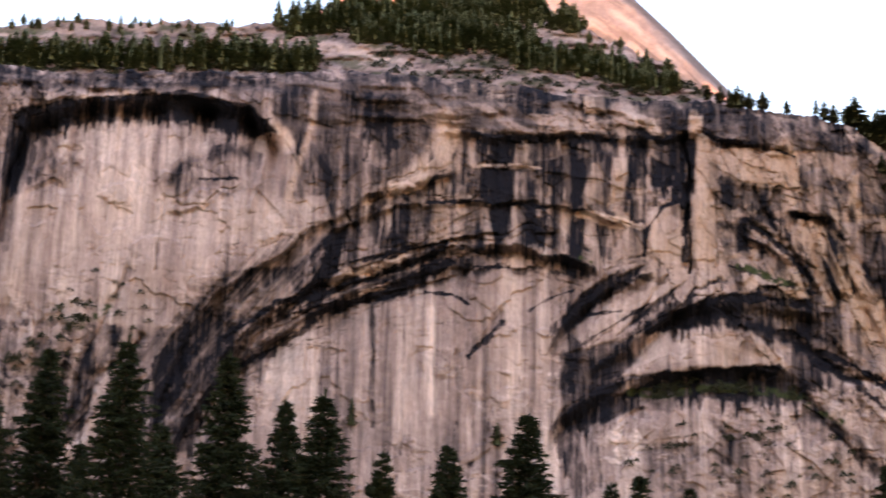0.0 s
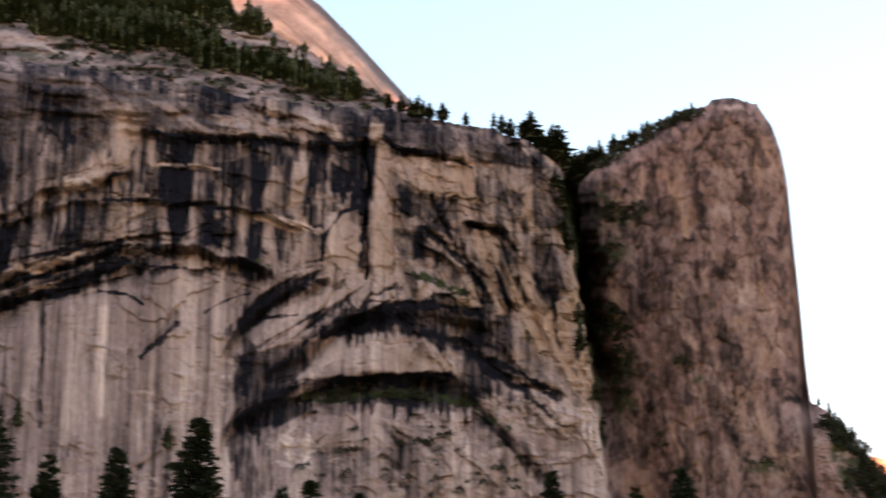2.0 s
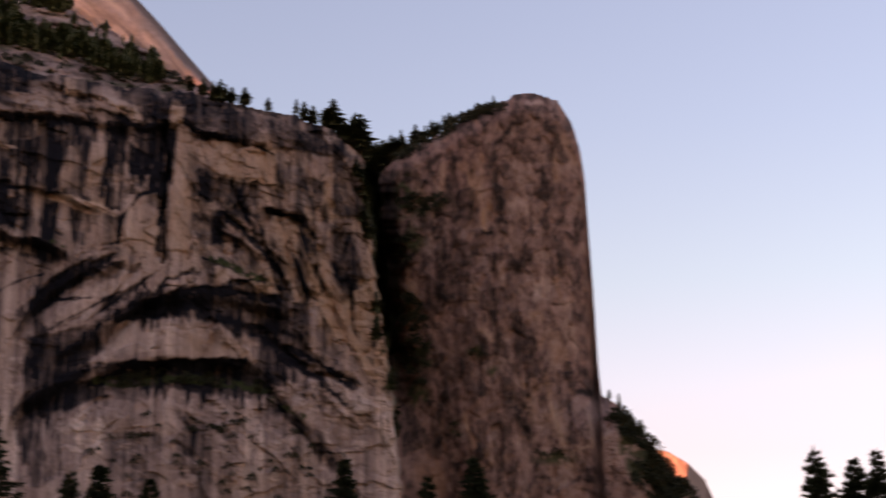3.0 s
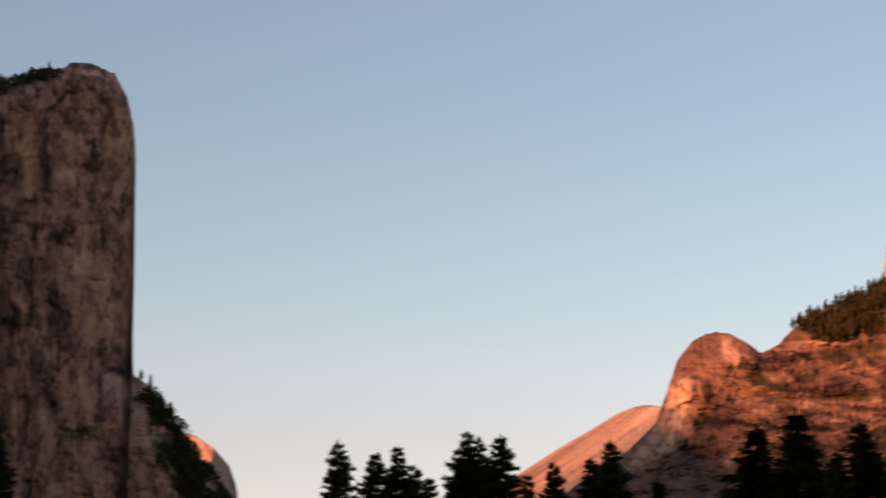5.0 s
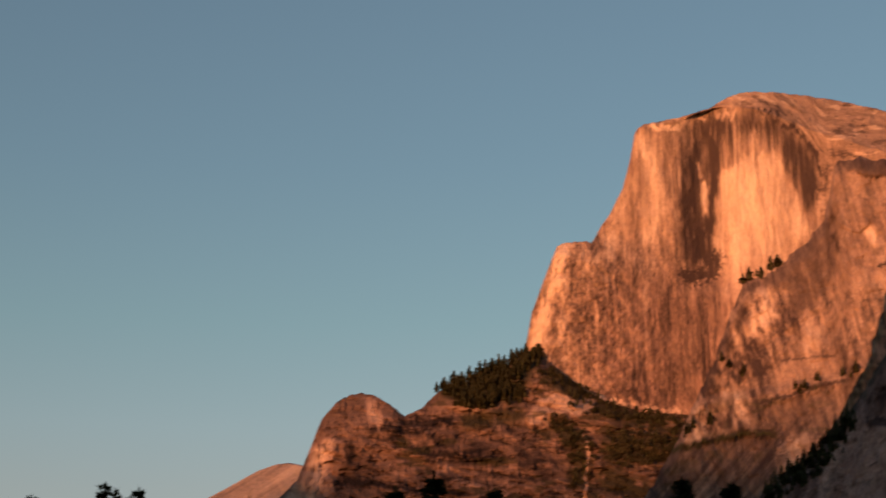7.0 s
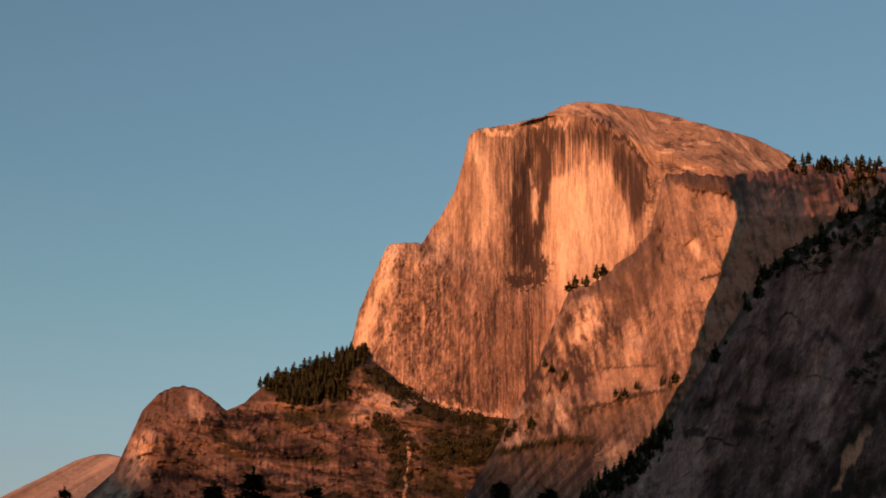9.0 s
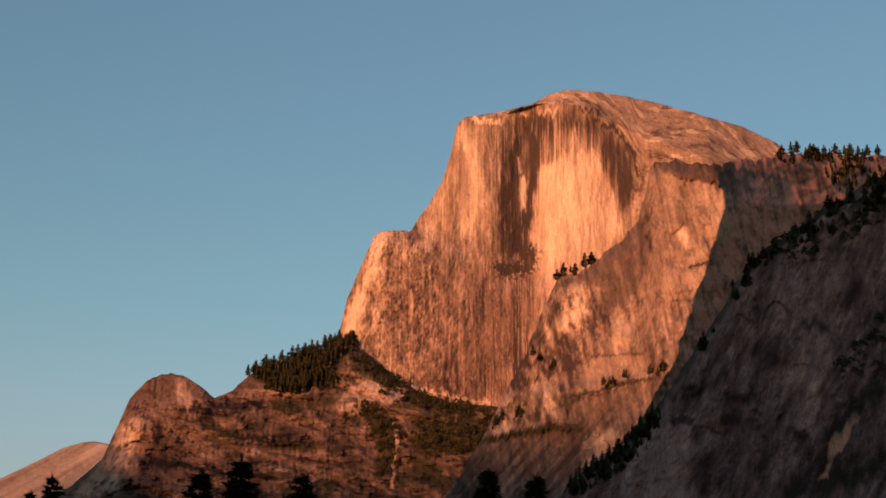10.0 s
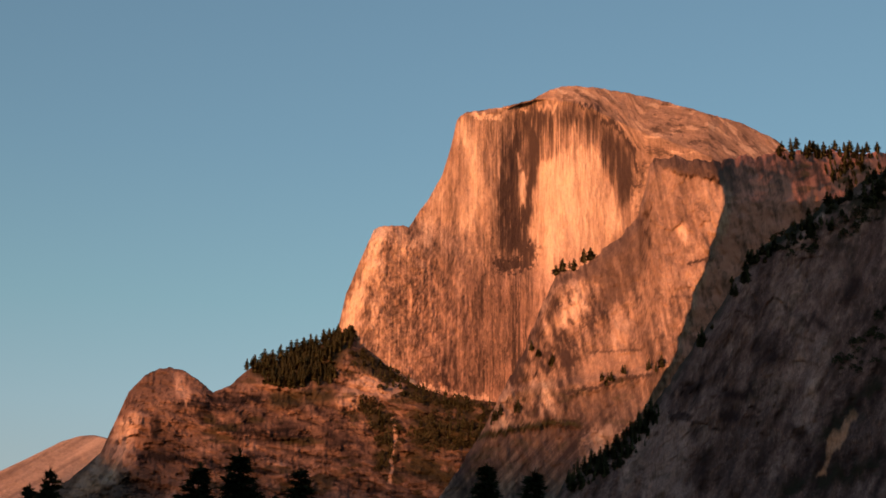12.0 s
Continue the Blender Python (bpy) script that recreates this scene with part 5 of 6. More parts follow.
    for line, wide, amount, crisp in (([(-2, 1311), (14, 1240), (-4, 1158)], 34, 0.12, False),
            ([(-65, 1295), (-65, 1242)], 6, 0.45, False),
            ([(-77, 1351), (-72, 1312)], 3, 0.25, False),
            ([(-95, 1253), (-94, 1206)], 2.5, 0.2, False),
            # highlight along the upper left rim, painted pale
            ([(-191, 1408), (-166, 1340), (-157, 1259), (-180, 1195)], 15, 0.2, False),
            ([(-209, 1314), (-242, 1220), (-252, 1173)], 14, 0.1, False),
            ([(-166, 1430), (-115, 1423)], 7, 0.26, True),
            # two pale strips paint the sun along the left edge
            ([(-350, 1183), (-373, 1093), (-406, 990)], 14, 0.34, False),
            ([(-344, 1116), (-361, 990)], 7, 0.16, False),
            ([(-302, 1150), (-269, 1167)], 9, 0.16, False),
            ([(-284, 1060), (-286, 1018)], 5, 0.14, False),
            ([(-190, 1102), (-190, 966)], 5, 0.1, False),
            ([(-409, 943), (-345, 902), (-271, 876), (-212, 861), (-135, 845)], 6, 0.3, True),
            ([(-74, 1435), (-60, 1440)], 4, 0.25, True),
            ([(-33, 1442), (-1, 1444)], 6, 0.22, False),
            ([(154, 1320), (162, 1273), (156, 1226)], 12, 0.1, False)):
        face_tone.dab(line, wide, amount, crisp)
    long_streak, short_streak = fbm(wx / 5.5, z / 190, 4, 1220, 0.6), fbm(wx / 2.6, z / 70, 3, 1222, 0.6)
    face_tone.t += wall_side * (0.10 * long_streak + 0.09 * short_streak + 0.09 * fbm(wx / 26, wy / 60, 5, 1233, 0.6) + 0.04 * small)
    streaky = face_tone.cover([(-130, 1404), (16, 1431), (110, 1375), (136, 1273), (108, 1274), (59, 1328), (-30, 1323), (-48, 1112), (-120, 1102)], 22.0)
    face_tone.t += wall_side * streaky * (0.22 * fbm(s / 2.3, z / 110, 3, 1247, 0.6) + 0.10 * fbm(s / 5, z / 160, 3, 1248, 0.6))
    face_tone.t += rough * (0.20 * fbm(s / 15, z / 20, 6, 1235, 0.68) + 0.12 * fbm(s / 5, z / 7, 4, 1236, 0.6))
    flecks = step(0.24, 0.4, fbm(s / 4.5 + 0.02 * z, z / 13, 4, 1237, 0.62)) - step(0.26, 0.42, fbm(s / 5 - 0.03 * z + 7, z / 10, 4, 1238, 0.62))
    face_tone.t += face * 0.07 * flecks * (1 - step(-120, 20, s)) * (1 - 0.5 * step(1150, 1330, z))
    cracks = streaks(s, z, 2.4, 150, 1244, 0.34, 0.46) * step(-190, -140, s) * (1 - step(1060, 1130, z))
    face_tone.t -= 0.14 * cracks * face
    # broken stone between the panel and the buttress, with short black cracks
    broken = face_tone.cover([(148, 1332), (176, 1326), (167, 1214), (143, 1214)], 6.0)
    face_tone.t += broken * (0.2 * fbm(s / 7, z / 8, 5, 1261, 0.66) - 0.12 * step(0.22, 0.34, fbm(s / 9, z / 7, 4, 1262, 0.6)))
    # the crown: bare shells of rock with pale shelves
    shell = fbm((s + 1.2 * past_rim) / 50, past_rim / 9, 5, 1250, 0.62)
    face_tone.t += (1 - wall_side) * (0.10 * shell + 0.16 * step(0.2, 0.36, fbm(s / 34, past_rim / 11, 5, 1253, 0.6)) - 0.12 * step(0.2, 0.4, fbm(s / 22, past_rim / 8, 5, 1252, 0.62)) + 0.08 * np.exp(-((s - 10) / 60) ** 2))
    stain_shade, pale = face_tone.wear(1.75)
    rust = 0.2 * face * (1 - step(1040, 1180, z)) * step(-360, -200, s)
    m.wear[..., 0], m.wear[..., 1], m.wear[..., 2] = stain_shade, pale, rust
    m.build("half_dome", FACE_ROCK, "sheer granite half dome lit orange by the setting sun", "mountain", 700)
    return m


def buttress():
    top = [(-330, 480), (-245, 605), (-220, 664), (-187, 722), (-161, 787), (-140, 834), (-120, 842), (-85, 859), (-43, 893), (-17, 923), (-3, 972), (4, 1010), (10, 1016), (45, 1018), (95, 1010), (150, 1014), (195, 1019), (278, 1016), (350, 1010), (480, 1000)]
    m = Massif(56, 2600, (-330, 400), 440, top, 380, 340, jag=5.0)
    s, z = m.s, m.z
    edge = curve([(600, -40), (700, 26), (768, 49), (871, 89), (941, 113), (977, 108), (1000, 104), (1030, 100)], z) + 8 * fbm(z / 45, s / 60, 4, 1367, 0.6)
    m.depth += 0.45 * (m.lean - 800) - 0.25 * s
    m.depth += 6.0 * np.clip(s - edge, 0, 100) + 4.6 * np.clip(s - edge - 100, 0, 210) + 40 * (1 - np.clip(m.under / 26, 0, 1)) ** 2
    m.crag(24, 34, 14.0, 1311)
    m.depth += 7 * fbm((s + 0.3 * z) / 15, z / 24, 6, 1315, 0.65)
    m.depth += 4 * fbm((s + 0.3 * z) / 12, z / 60, 5, 1312, 0.6)
    m.depth += 14 * step(-8, 8, z - curve([(-240, 660), (0, 690), (60, 720)], s))
    rock = Tone(m, 0.345, 4.0, 7.0, 1360, 0.7)
    wx, wy = rock.x, rock.y
    mottle = fbm((wx + 0.25 * wy) / 18, wy / 40, 6, 1320, 0.64)
    rib = fbm((wx + 0.15 * wy) / 16, wy / 130, 5, 1322, 0.62)
    m.depth += 5 * rib
    dark, light = m.weather(16, 26, 1350, 0.25)
    plate, seam = blocks((wx + 0.3 * wy) / 13, wy / 34, 1323, 1.0)
    rock.t += 0.09 * mottle + 0.12 * rib - 0.06 * dark + 0.05 * light + 0.2 * fbm((s + 0.15 * z) / 4.5, z / 48, 5, 1321, 0.64) + 0.05 * plate
    rock.t += 0.12 * fbm(s / 5, z / 7, 5, 1324, 0.64) - 0.10 * np.exp(-(seam * 16) ** 2) * step(-0.1, 0.3, fbm(s / 40, z / 40, 3, 1325))
    # facets: the sunlit slab painted paler, the shaded ones darker
    for corners, value, soft, keep, deep in (([(-3, 934), (0, 883), (-7, 839), (-45, 796), (-86, 789), (-78, 824), (-140, 825), (-94, 850), (-43, 893)], 0.27, 5, 0.5, 0),
            ([(4, 1008), (36, 998), (73, 978), (104, 933), (105, 888), (84, 845), (38, 803), (-3, 821), (-3, 883), (-3, 945)], 0.385, 6, 0.6, 0),
            ([(67, 980), (77, 986), (110, 964), (111, 906), (98, 888), (74, 907)], 0.46, 4, 0.7, -6),
            ([(11, 1019), (128, 1011), (124, 959), (102, 979), (69, 986), (44, 992), (26, 998)], 0.24, 3, 0.5, -10),
            ([(-126, 662), (-88, 716), (-14, 720), (1, 688), (-48, 675), (-97, 661)], 0.40, 5, 0.5, 0),
            ([(-122, 649), (-48, 668), (-7, 674), (-25, 618), (-58, 577), (-124, 504), (-164, 505)], 0.33, 5, 0.6, 6),
            ([(-253, 593), (-155, 610), (-106, 603), (-132, 503), (-310, 505)], 0.27, 5, 0.5, 8)):
        rock.patch(corners, value, soft, keep, deep)
    # sunlit flakes and shaded hollows painted in as tone; ledges
    for line, wide, amount, crisp in (([(48, 904), (52, 885)], 7, 0.42, False),
            ([(-5, 904), (0, 882)], 2.6, -0.3, True),
            ([(-108, 816), (-105, 785), (-124, 764)], 15, 0.25, False),
            ([(-128, 773), (-152, 753)], 11, 0.16, False),
            ([(-171, 681), (-181, 644)], 12, 0.24, False),
            ([(-225, 654), (-229, 612)], 13, 0.24, False),
            ([(-205, 645), (-212, 613)], 8, 0.2, False),
            ([(-154, 667), (-158, 641)], 9, 0.2, False),
            ([(-29, 774), (-38, 741)], 10, 0.18, False),
            ([(-50, 771), (-55, 736)], 6, 0.12, False),
            ([(-175, 773), (-185, 734), (-203, 685)], 15, -0.2, False),
            ([(-141, 747), (-129, 713)], 14, -0.12, False),
            ([(-141, 721), (-121, 704)], 6, -0.15, False),
            ([(-128, 825), (-78, 789)], 12, -0.08, False),
            ([(-125, 656), (-81, 665), (-51, 675), (-4, 681)], 4, -0.2, True),
            ([(-90, 717), (-47, 719), (-16, 719)], 2.2, -0.14, True),
            ([(-253, 594), (-212, 603), (-152, 614), (-109, 609)], 5, -0.24, True),
            ([(-64, 600), (-93, 564)], 12, 0.2, False),
            ([(-82, 594), (-102, 586)], 9, 0.16, True),
            ([(60, 859), (73, 872)], 9, 0.12, False),
            ([(57, 848), (76, 854), (86, 858)], 3, -0.25, True),
            ([(55, 828), (71, 819), (76, 836)], 10, 0.14, False),
            ([(16, 760), (21, 803), (39, 838)], 14, 0.08, False),
            ([(76, 942), (83, 932)], 8, -0.12, True),
            ([(116, 876), (100, 818), (88, 784)], 4, 0.12, False),
            ([(170, 930), (172, 877)], 3, 0.14, False),
            ([(150, 931), (131, 879)], 12, 0.06, False),
            # crest past the corner darkened to paint it in shade
            ([(120, 1006), (169, 997), (243, 986)], 26, -0.14, False)):
        rock.dab(line, wide, amount, crisp)
    flakes = rock.cover([(-140, 825), (-78, 824), (-70, 771), (-121, 704), (-138, 637), (-163, 616), (-253, 601), (-208, 689), (-174, 774)], 14.0)
    rock.t += flakes * (0.42 * fbm((s + 0.25 * z) / 9, z / 22, 6, 1370, 0.66) - 0.15 * step(0.16, 0.3, fbm((s + 0.25 * z) / 6, z / 9, 5, 1371, 0.64)))
    m.depth += 5 * flakes * fbm((s + 0.25 * z) / 9, z / 22, 6, 1370, 0.66)
    ledge = np.exp(-(away([(-253, 594), (-212, 603), (-152, 614), (-109, 609)], wx, wy) / 5) ** 2) * step(-0.25, 0.2, fbm(s / 18, z / 12, 4, 1366))
    diag = fbm((s - 0.9 * z) / 9, (s + z) / 90, 4, 1365, 0.6) * (1 - step(600, 680, z - 0.25 * s))
    rock.t += 0.2 * diag
    # side past the edge: warm shade painted in as rust and lighter tone
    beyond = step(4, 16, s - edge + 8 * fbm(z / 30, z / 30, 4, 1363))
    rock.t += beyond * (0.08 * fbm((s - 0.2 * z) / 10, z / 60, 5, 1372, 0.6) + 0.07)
    stain_shade, pale = rock.wear(1.5)
    veg = 0.7 * step(0.2, 0.42, fbm(s / 26, z / 12, 4, 1340)) * (step(190, 250, s) + 0.4 * (1 - step(640, 720, z))) + 0.7 * ledge
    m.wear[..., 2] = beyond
    m.wear[..., 0], m.wear[..., 1], m.wear[..., 3] = stain_shade, pale, np.clip(veg, 0, 1)
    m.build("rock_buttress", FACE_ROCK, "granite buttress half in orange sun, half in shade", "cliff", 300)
    return m


def shaded_cliff():
    top = [(-300, 190), (-220, 260), (-181, 303), (-162, 319), (-134, 335), (-100, 377), (-80, 405), (-61, 429), (-35, 472), (-6, 506), (24, 524), (53, 543), (95, 566), (150, 590), (260, 620), (420, 640)]
    m = Massif(60, 1500, (-300, 320), 420, top, 250, 270, jag=4.0)
    s, z = m.s, m.z
    m.depth += 0.5 * (m.lean - 400) - 0.3 * s + 30 * (1 - np.clip(m.under / 20, 0, 1)) ** 2
    m.crag(17, 24, 9.0, 1411)
    m.depth += 4.5 * fbm((s - 0.3 * z) / 9, z / 16, 6, 1415, 0.65)
    m.depth += 3 * fbm((s - 0.3 * z) / 9, z / 50, 5, 1412, 0.6)
    rock = Tone(m, 0.50, 5.0, 8.0, 1460)
    dark, light = m.weather(10, 26, 1450, -0.35)
    rib = fbm((s - 0.25 * z + 8 * fbm(s / 40, z / 50, 3, 1451)) / 14, z / 90, 5, 1452, 0.62)
    m.depth += 7 * rib
    rock.t += -0.10 * dark + 0.08 * light - 0.12 * rib + 0.19 * fbm((s - 0.45 * z) / 6, z / 20, 6, 1453, 0.66) + 0.12 * fbm(s / 30, z / 34, 5, 1454, 0.6)
    for corners, value, soft, keep, deep in (([(-120, 350), (-98, 370), (-81, 358), (-75, 333), (-82, 289), (-136, 290), (-132, 306)], 0.64, 7, 0.6, -3),
            ([(-75, 347), (-40, 374), (-27, 345), (-34, 299), (-70, 295)], 0.47, 12, 0.8, 0),
            ([(10, 440), (29, 447), (41, 419), (25, 377), (2, 373)], 0.57, 14, 0.8, -3),
            ([(-22, 449), (12, 485), (51, 508), (88, 516), (87, 456), (10, 450)], 0.5, 14, 0.8, 0)):
        rock.patch(corners, value, soft, keep, deep)
    for line, wide, amount, crisp in (([(-120, 350), (-132, 306), (-135, 297)], 4, 0.16, False),
            ([(82, 384), (63, 364), (36, 343), (22, 325)], 11, -0.2, False),
            ([(1, 293), (37, 306), (78, 316)], 14, -0.2, False),
            ([(-41, 375), (-26, 375)], 4, -0.22, False),
            ([(-91, 359), (-76, 358)], 3.5, -0.25, True),
            ([(-50, 357), (-38, 356)], 4.5, -0.22, False),
            ([(6, 344), (14, 338)], 5, -0.22, False),
            ([(-43, 394), (-62, 386), (-81, 381)], 5, -0.16, False),
            ([(0, 426), (-7, 402)], 5, -0.16, False),
            ([(-17, 449), (-21, 437)], 4, -0.16, False),
            ([(21, 434), (30, 437), (37, 434)], 4, -0.2, False),
            ([(56, 448), (67, 467)], 5, -0.18, False),
            ([(-54, 358), (-67, 332)], 6, 0.08, False),
            ([(22, 401), (5, 380)], 9, 0.08, False),
            ([(-70, 300), (-64, 328)], 5, -0.16, False),
            ([(-24, 312), (-9, 335), (-6, 354)], 6, -0.1, False),
            ([(82, 418), (74, 399)], 6, -0.16, False),
            ([(40, 527), (37, 520)], 3, 0.2, False)):
        rock.dab(line, wide, amount, crisp)
    tongue = rock.cover([(57, 359), (60, 354), (50, 340), (41, 324), (30, 308), (25, 307), (32, 324), (34, 336), (46, 348)], 1.5)
    rock.t += 0.30 * tongue
    stain_shade, pale = rock.wear(1.7)
    rust = 0.8 * tongue
    gap = np.exp(-(away([(82, 384), (63, 364), (36, 343)], rock.x, rock.y) / 7) ** 2) + np.exp(-(away([(-7, 286), (37, 305), (78, 314)], rock.x, rock.y) / 8) ** 2)
    grown = rock.cover([(-16, 491), (-3, 508), (26, 525), (96, 568), (107, 524), (47, 529), (13, 507)], 6.0)
    veg = 0.35 * step(0.3, 0.5, fbm((s - 0.5 * z) / 14, z / 14, 5, 1440, 0.6)) + 0.8 * gap * step(-0.3, 0.1, fbm(s / 7, z / 7, 4, 1442)) + 0.9 * grown * step(-0.35, 0.05, fbm(s / 12, z / 7, 5, 1441, 0.6)) + 0.6 * (1 - step(2, 9, m.under + 5 * fbm(s / 9, z / 9, 3, 1443)))
    m.wear[..., 0], m.wear[..., 1], m.wear[..., 2], m.wear[..., 3] = stain_shade, pale, rust, np.clip(veg, 0, 1)
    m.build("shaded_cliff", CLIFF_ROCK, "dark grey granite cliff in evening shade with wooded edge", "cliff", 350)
    return m


def western_rim():
    # unseen rim blocks the low sun; peak and steps added to shade dome and knob
    m = Massif(SUN_BEARING, 2500, (-4300, 3600), 400, lambda s: 1000 - 60 * step(600, 800, s) + 40 * fbm(s / 500, 0 * s, 4, 1510) + 30 * step(1080, 1180, s) * (1 - step(1650, 1800, s)) + 540 * np.clip((290 - np.abs(s - 2220)) / 90, 0, 1), 200, 40)
    m.crag(160, 120, 50.0, 1511)
    m.build("unseen_rim", RIM_ROCK, "unseen granite rim, its crest shaped to shade the rocks", "cliff", 600)


ground = bmesh.new()
bmesh.ops.create_circle(ground, cap_ends=True, radius=4950, segments=96)
me = bpy.data.meshes.new("ground")
ground.to_mesh(me)
ground.free()
me.materials.append(GRASS)
tagged(new("ground", me), "flat valley meadow of dry grass", "ground", kind="structure")

WALL = arched_wall()
TERRACE = upper_slope()
NORTH = north_dome()
PILLAR = column()
small_dome()
far_ridge()
KNOB = knob_ridge()
DOME = half_dome()
BUTTRESS = buttress()
CLIFF = shaded_cliff()
western_rim()


# ---- conifers ----
def mesh_from(name, verts, faces, mat, smooth=False):
    me = bpy.data.meshes.new(name)
    me.from_pydata([tuple(v) for v in verts], [], faces)
    me.materials.append(mat)
    if smooth:
        me.polygons.foreach_set("use_smooth", np.ones(len(me.polygons), bool))
    me.update()
    return me


def tube(verts, faces, a, b, ra, rb, sides=6):
    """A tapered stick from a to b."""
    a, b = Vector(a), Vector(b)
    d = (b - a).normalized()
    u = d.orthogonal().normalized()
    w = d.cross(u)
    k = len(verts)
    for c, r in ((a, ra), (b, rb)):
        for i in range(sides):
            t = 2 * math.pi * i / sides
            verts.append(c + (u * math.cos(t) + w * math.sin(t)) * r)
    for i in range(sides):
        j = (i + 1) % sides
        faces.append((k + i, k + j, k + sides + j, k + sides + i))
    faces.append(tuple(k + sides + i for i in range(sides)))


def pine_meshes(kind, seed):
    """Trunk, limbs and crown of a conifer 40 m high. fir: a dense spire; pine: open, uneven tiers with gaps."""
    rng = random.Random(seed)
    tv, tf, lv, lf, cv, cf = [], [], [], [], [], []
    H = 40.0
    bend = [Vector((rng.uniform(-0.25, 0.25), rng.uniform(-0.25, 0.25), 0)) * (i > 0) for i in range(9)]
    spine = [Vector((0, 0, H * i / 8)) + bend[i] for i in range(9)]
    width = lambda h: 0.55 * (1 - h / H) ** 0.8 + 0.02
    for i in range(8):
        tube(tv, tf, spine[i], spine[i + 1], width(H * i / 8), width(H * (i + 1) / 8), 8)
    axis = lambda h: spine[min(7, int(h / H * 8))].lerp(spine[min(7, int(h / H * 8)) + 1], h / H * 8 - min(7, int(h / H * 8)))
    dense = kind == "fir"
    h, wobble = (6.0 if dense else 9.0), [rng.uniform(0.7, 1.15) for _ in range(12)]
    while h < H - 0.25:
        up = (H - h) / H
        if dense:
            spread = 8.0 * min(1.0, 1.2 * up) ** 0.85 + 0.2
        else:
            spread = 5.4 * min(1.0, 1.9 * up) ** 0.85 + 0.35
        count = rng.randint(5, 7) if dense else rng.randint(6, 8)
        if up < 0.06:
            count = 4
        turn = rng.uniform(0, 6.28)
        for i in range(count):
            az = turn + 6.283 * i / count + rng.uniform(-0.35, 0.35)
            side = wobble[int((az % 6.283) / 6.283 * 11.99)]
            L = spread * side * rng.uniform(0.7, 1.12) * (1 if dense else rng.choice((0.7, 0.9, 1.0, 1.06)))
            out = Vector((math.cos(az), math.sin(az), 0))
            a = axis(h + rng.uniform(-0.3, 0.3))
            rise = (0.10 if dense else 0.25) * L * (1.2 - 3.0 * up) + rng.uniform(-0.08, 0.08) * L
            mid = a + out * 0.55 * L + Vector((0, 0, rise * 0.6 - 0.05 * L))
            end = a + out * L + Vector((0, 0, rise - 0.06 * L))
            tube(lv, lf, a, mid, 0.02 + 0.016 * L, 0.015 + 0.007 * L, 3)
            tube(lv, lf, mid, end, 0.015 + 0.007 * L, 0.01, 3)
            side_way = Vector((-out.y, out.x, 0))
            fine = h > 20
            tufts = max(4, int(L * ((5.2 if dense else 8.0) if fine else 1.6)))
            first = 0.08 if dense else 0.16
            for t in range(tufts):
                f = first + (1.0 - first) * (t + rng.random() * 0.8) / tufts
                c = (a.lerp(mid, f / 0.55) if f < 0.55 else mid.lerp(end, (f - 0.55) / 0.45))
                fan = (0.10 + 0.30 * L * (1.05 - f)) * rng.uniform(-1, 1) * (1.0 if dense else 0.75)
                c = c + side_way * fan + Vector((0, 0, rng.uniform(-0.12, 0.08) - 0.12 * abs(fan)))
                for _ in range(7 if fine else 4):
                    way = (out * rng.uniform(0.1, 1) + side_way * (0.8 * fan + rng.uniform(-0.6, 0.6)) + Vector((0, 0, rng.uniform(-0.45, 0.25) if dense else rng.uniform(-0.2, 0.9)))).normalized()
                    n = rng.uniform(0.3, 0.75) * (1.0 if fine else 1.8)
                    w = way.cross(Vector((rng.uniform(-1, 1), rng.uniform(-1, 1), rng.uniform(-1, 1)))).normalized() * (rng.uniform(0.06, 0.13) if dense else rng.uniform(0.06, 0.12)) * (1.0 if fine else 1.8)
                    k = len(cv)
                    cv += [c - w, c + w, c + way * n]
                    cf.append((k, k + 1, k + 2))
        h += (rng.uniform(0.36, 0.56) if dense else rng.uniform(0.5, 0.85)) * (0.55 + 0.6 * min(1, 2.2 * up)) * (1.0 if h > 20 else 1.5)
    for _ in range(24):
        c = axis(H - 0.3) + Vector((0, 0, rng.uniform(-0.9, 0.35)))
        way = Vector((rng.uniform(-0.5, 0.5), rng.uniform(-0.5, 0.5), 1)).normalized()
        w = way.orthogonal().normalized() * 0.07
        k = len(cv)
        cv += [c - w, c + w, c + way * rng.uniform(0.4, 0.9)]
        cf.append((k, k + 1, k + 2))
    return mesh_from("trunk", tv, tf, BARK, True), mesh_from("branchwork", lv, lf, BARK), mesh_from("crown", cv, cf, NEEDLES)


def pine_tree(kind, seed):
    tree = new("fir_tree" if kind == "fir" else "pine_tree")
    for name, me in zip(("trunk", "branchwork", "crown"), pine_meshes(kind, seed)):
        ob = new(name, me)
        ob.parent = tree
        if name == "branchwork":
            tagged(ob, kind="stuff")
    label = "dense dark fir with a pointed spire, standing in the meadow" if kind == "fir" else "tall dark pine with open uneven tiers, standing in the meadow"
    return tagged(tree, label, "tree", "firs at the meadow's edge" if kind == "fir" else "pines at the meadow's edge")


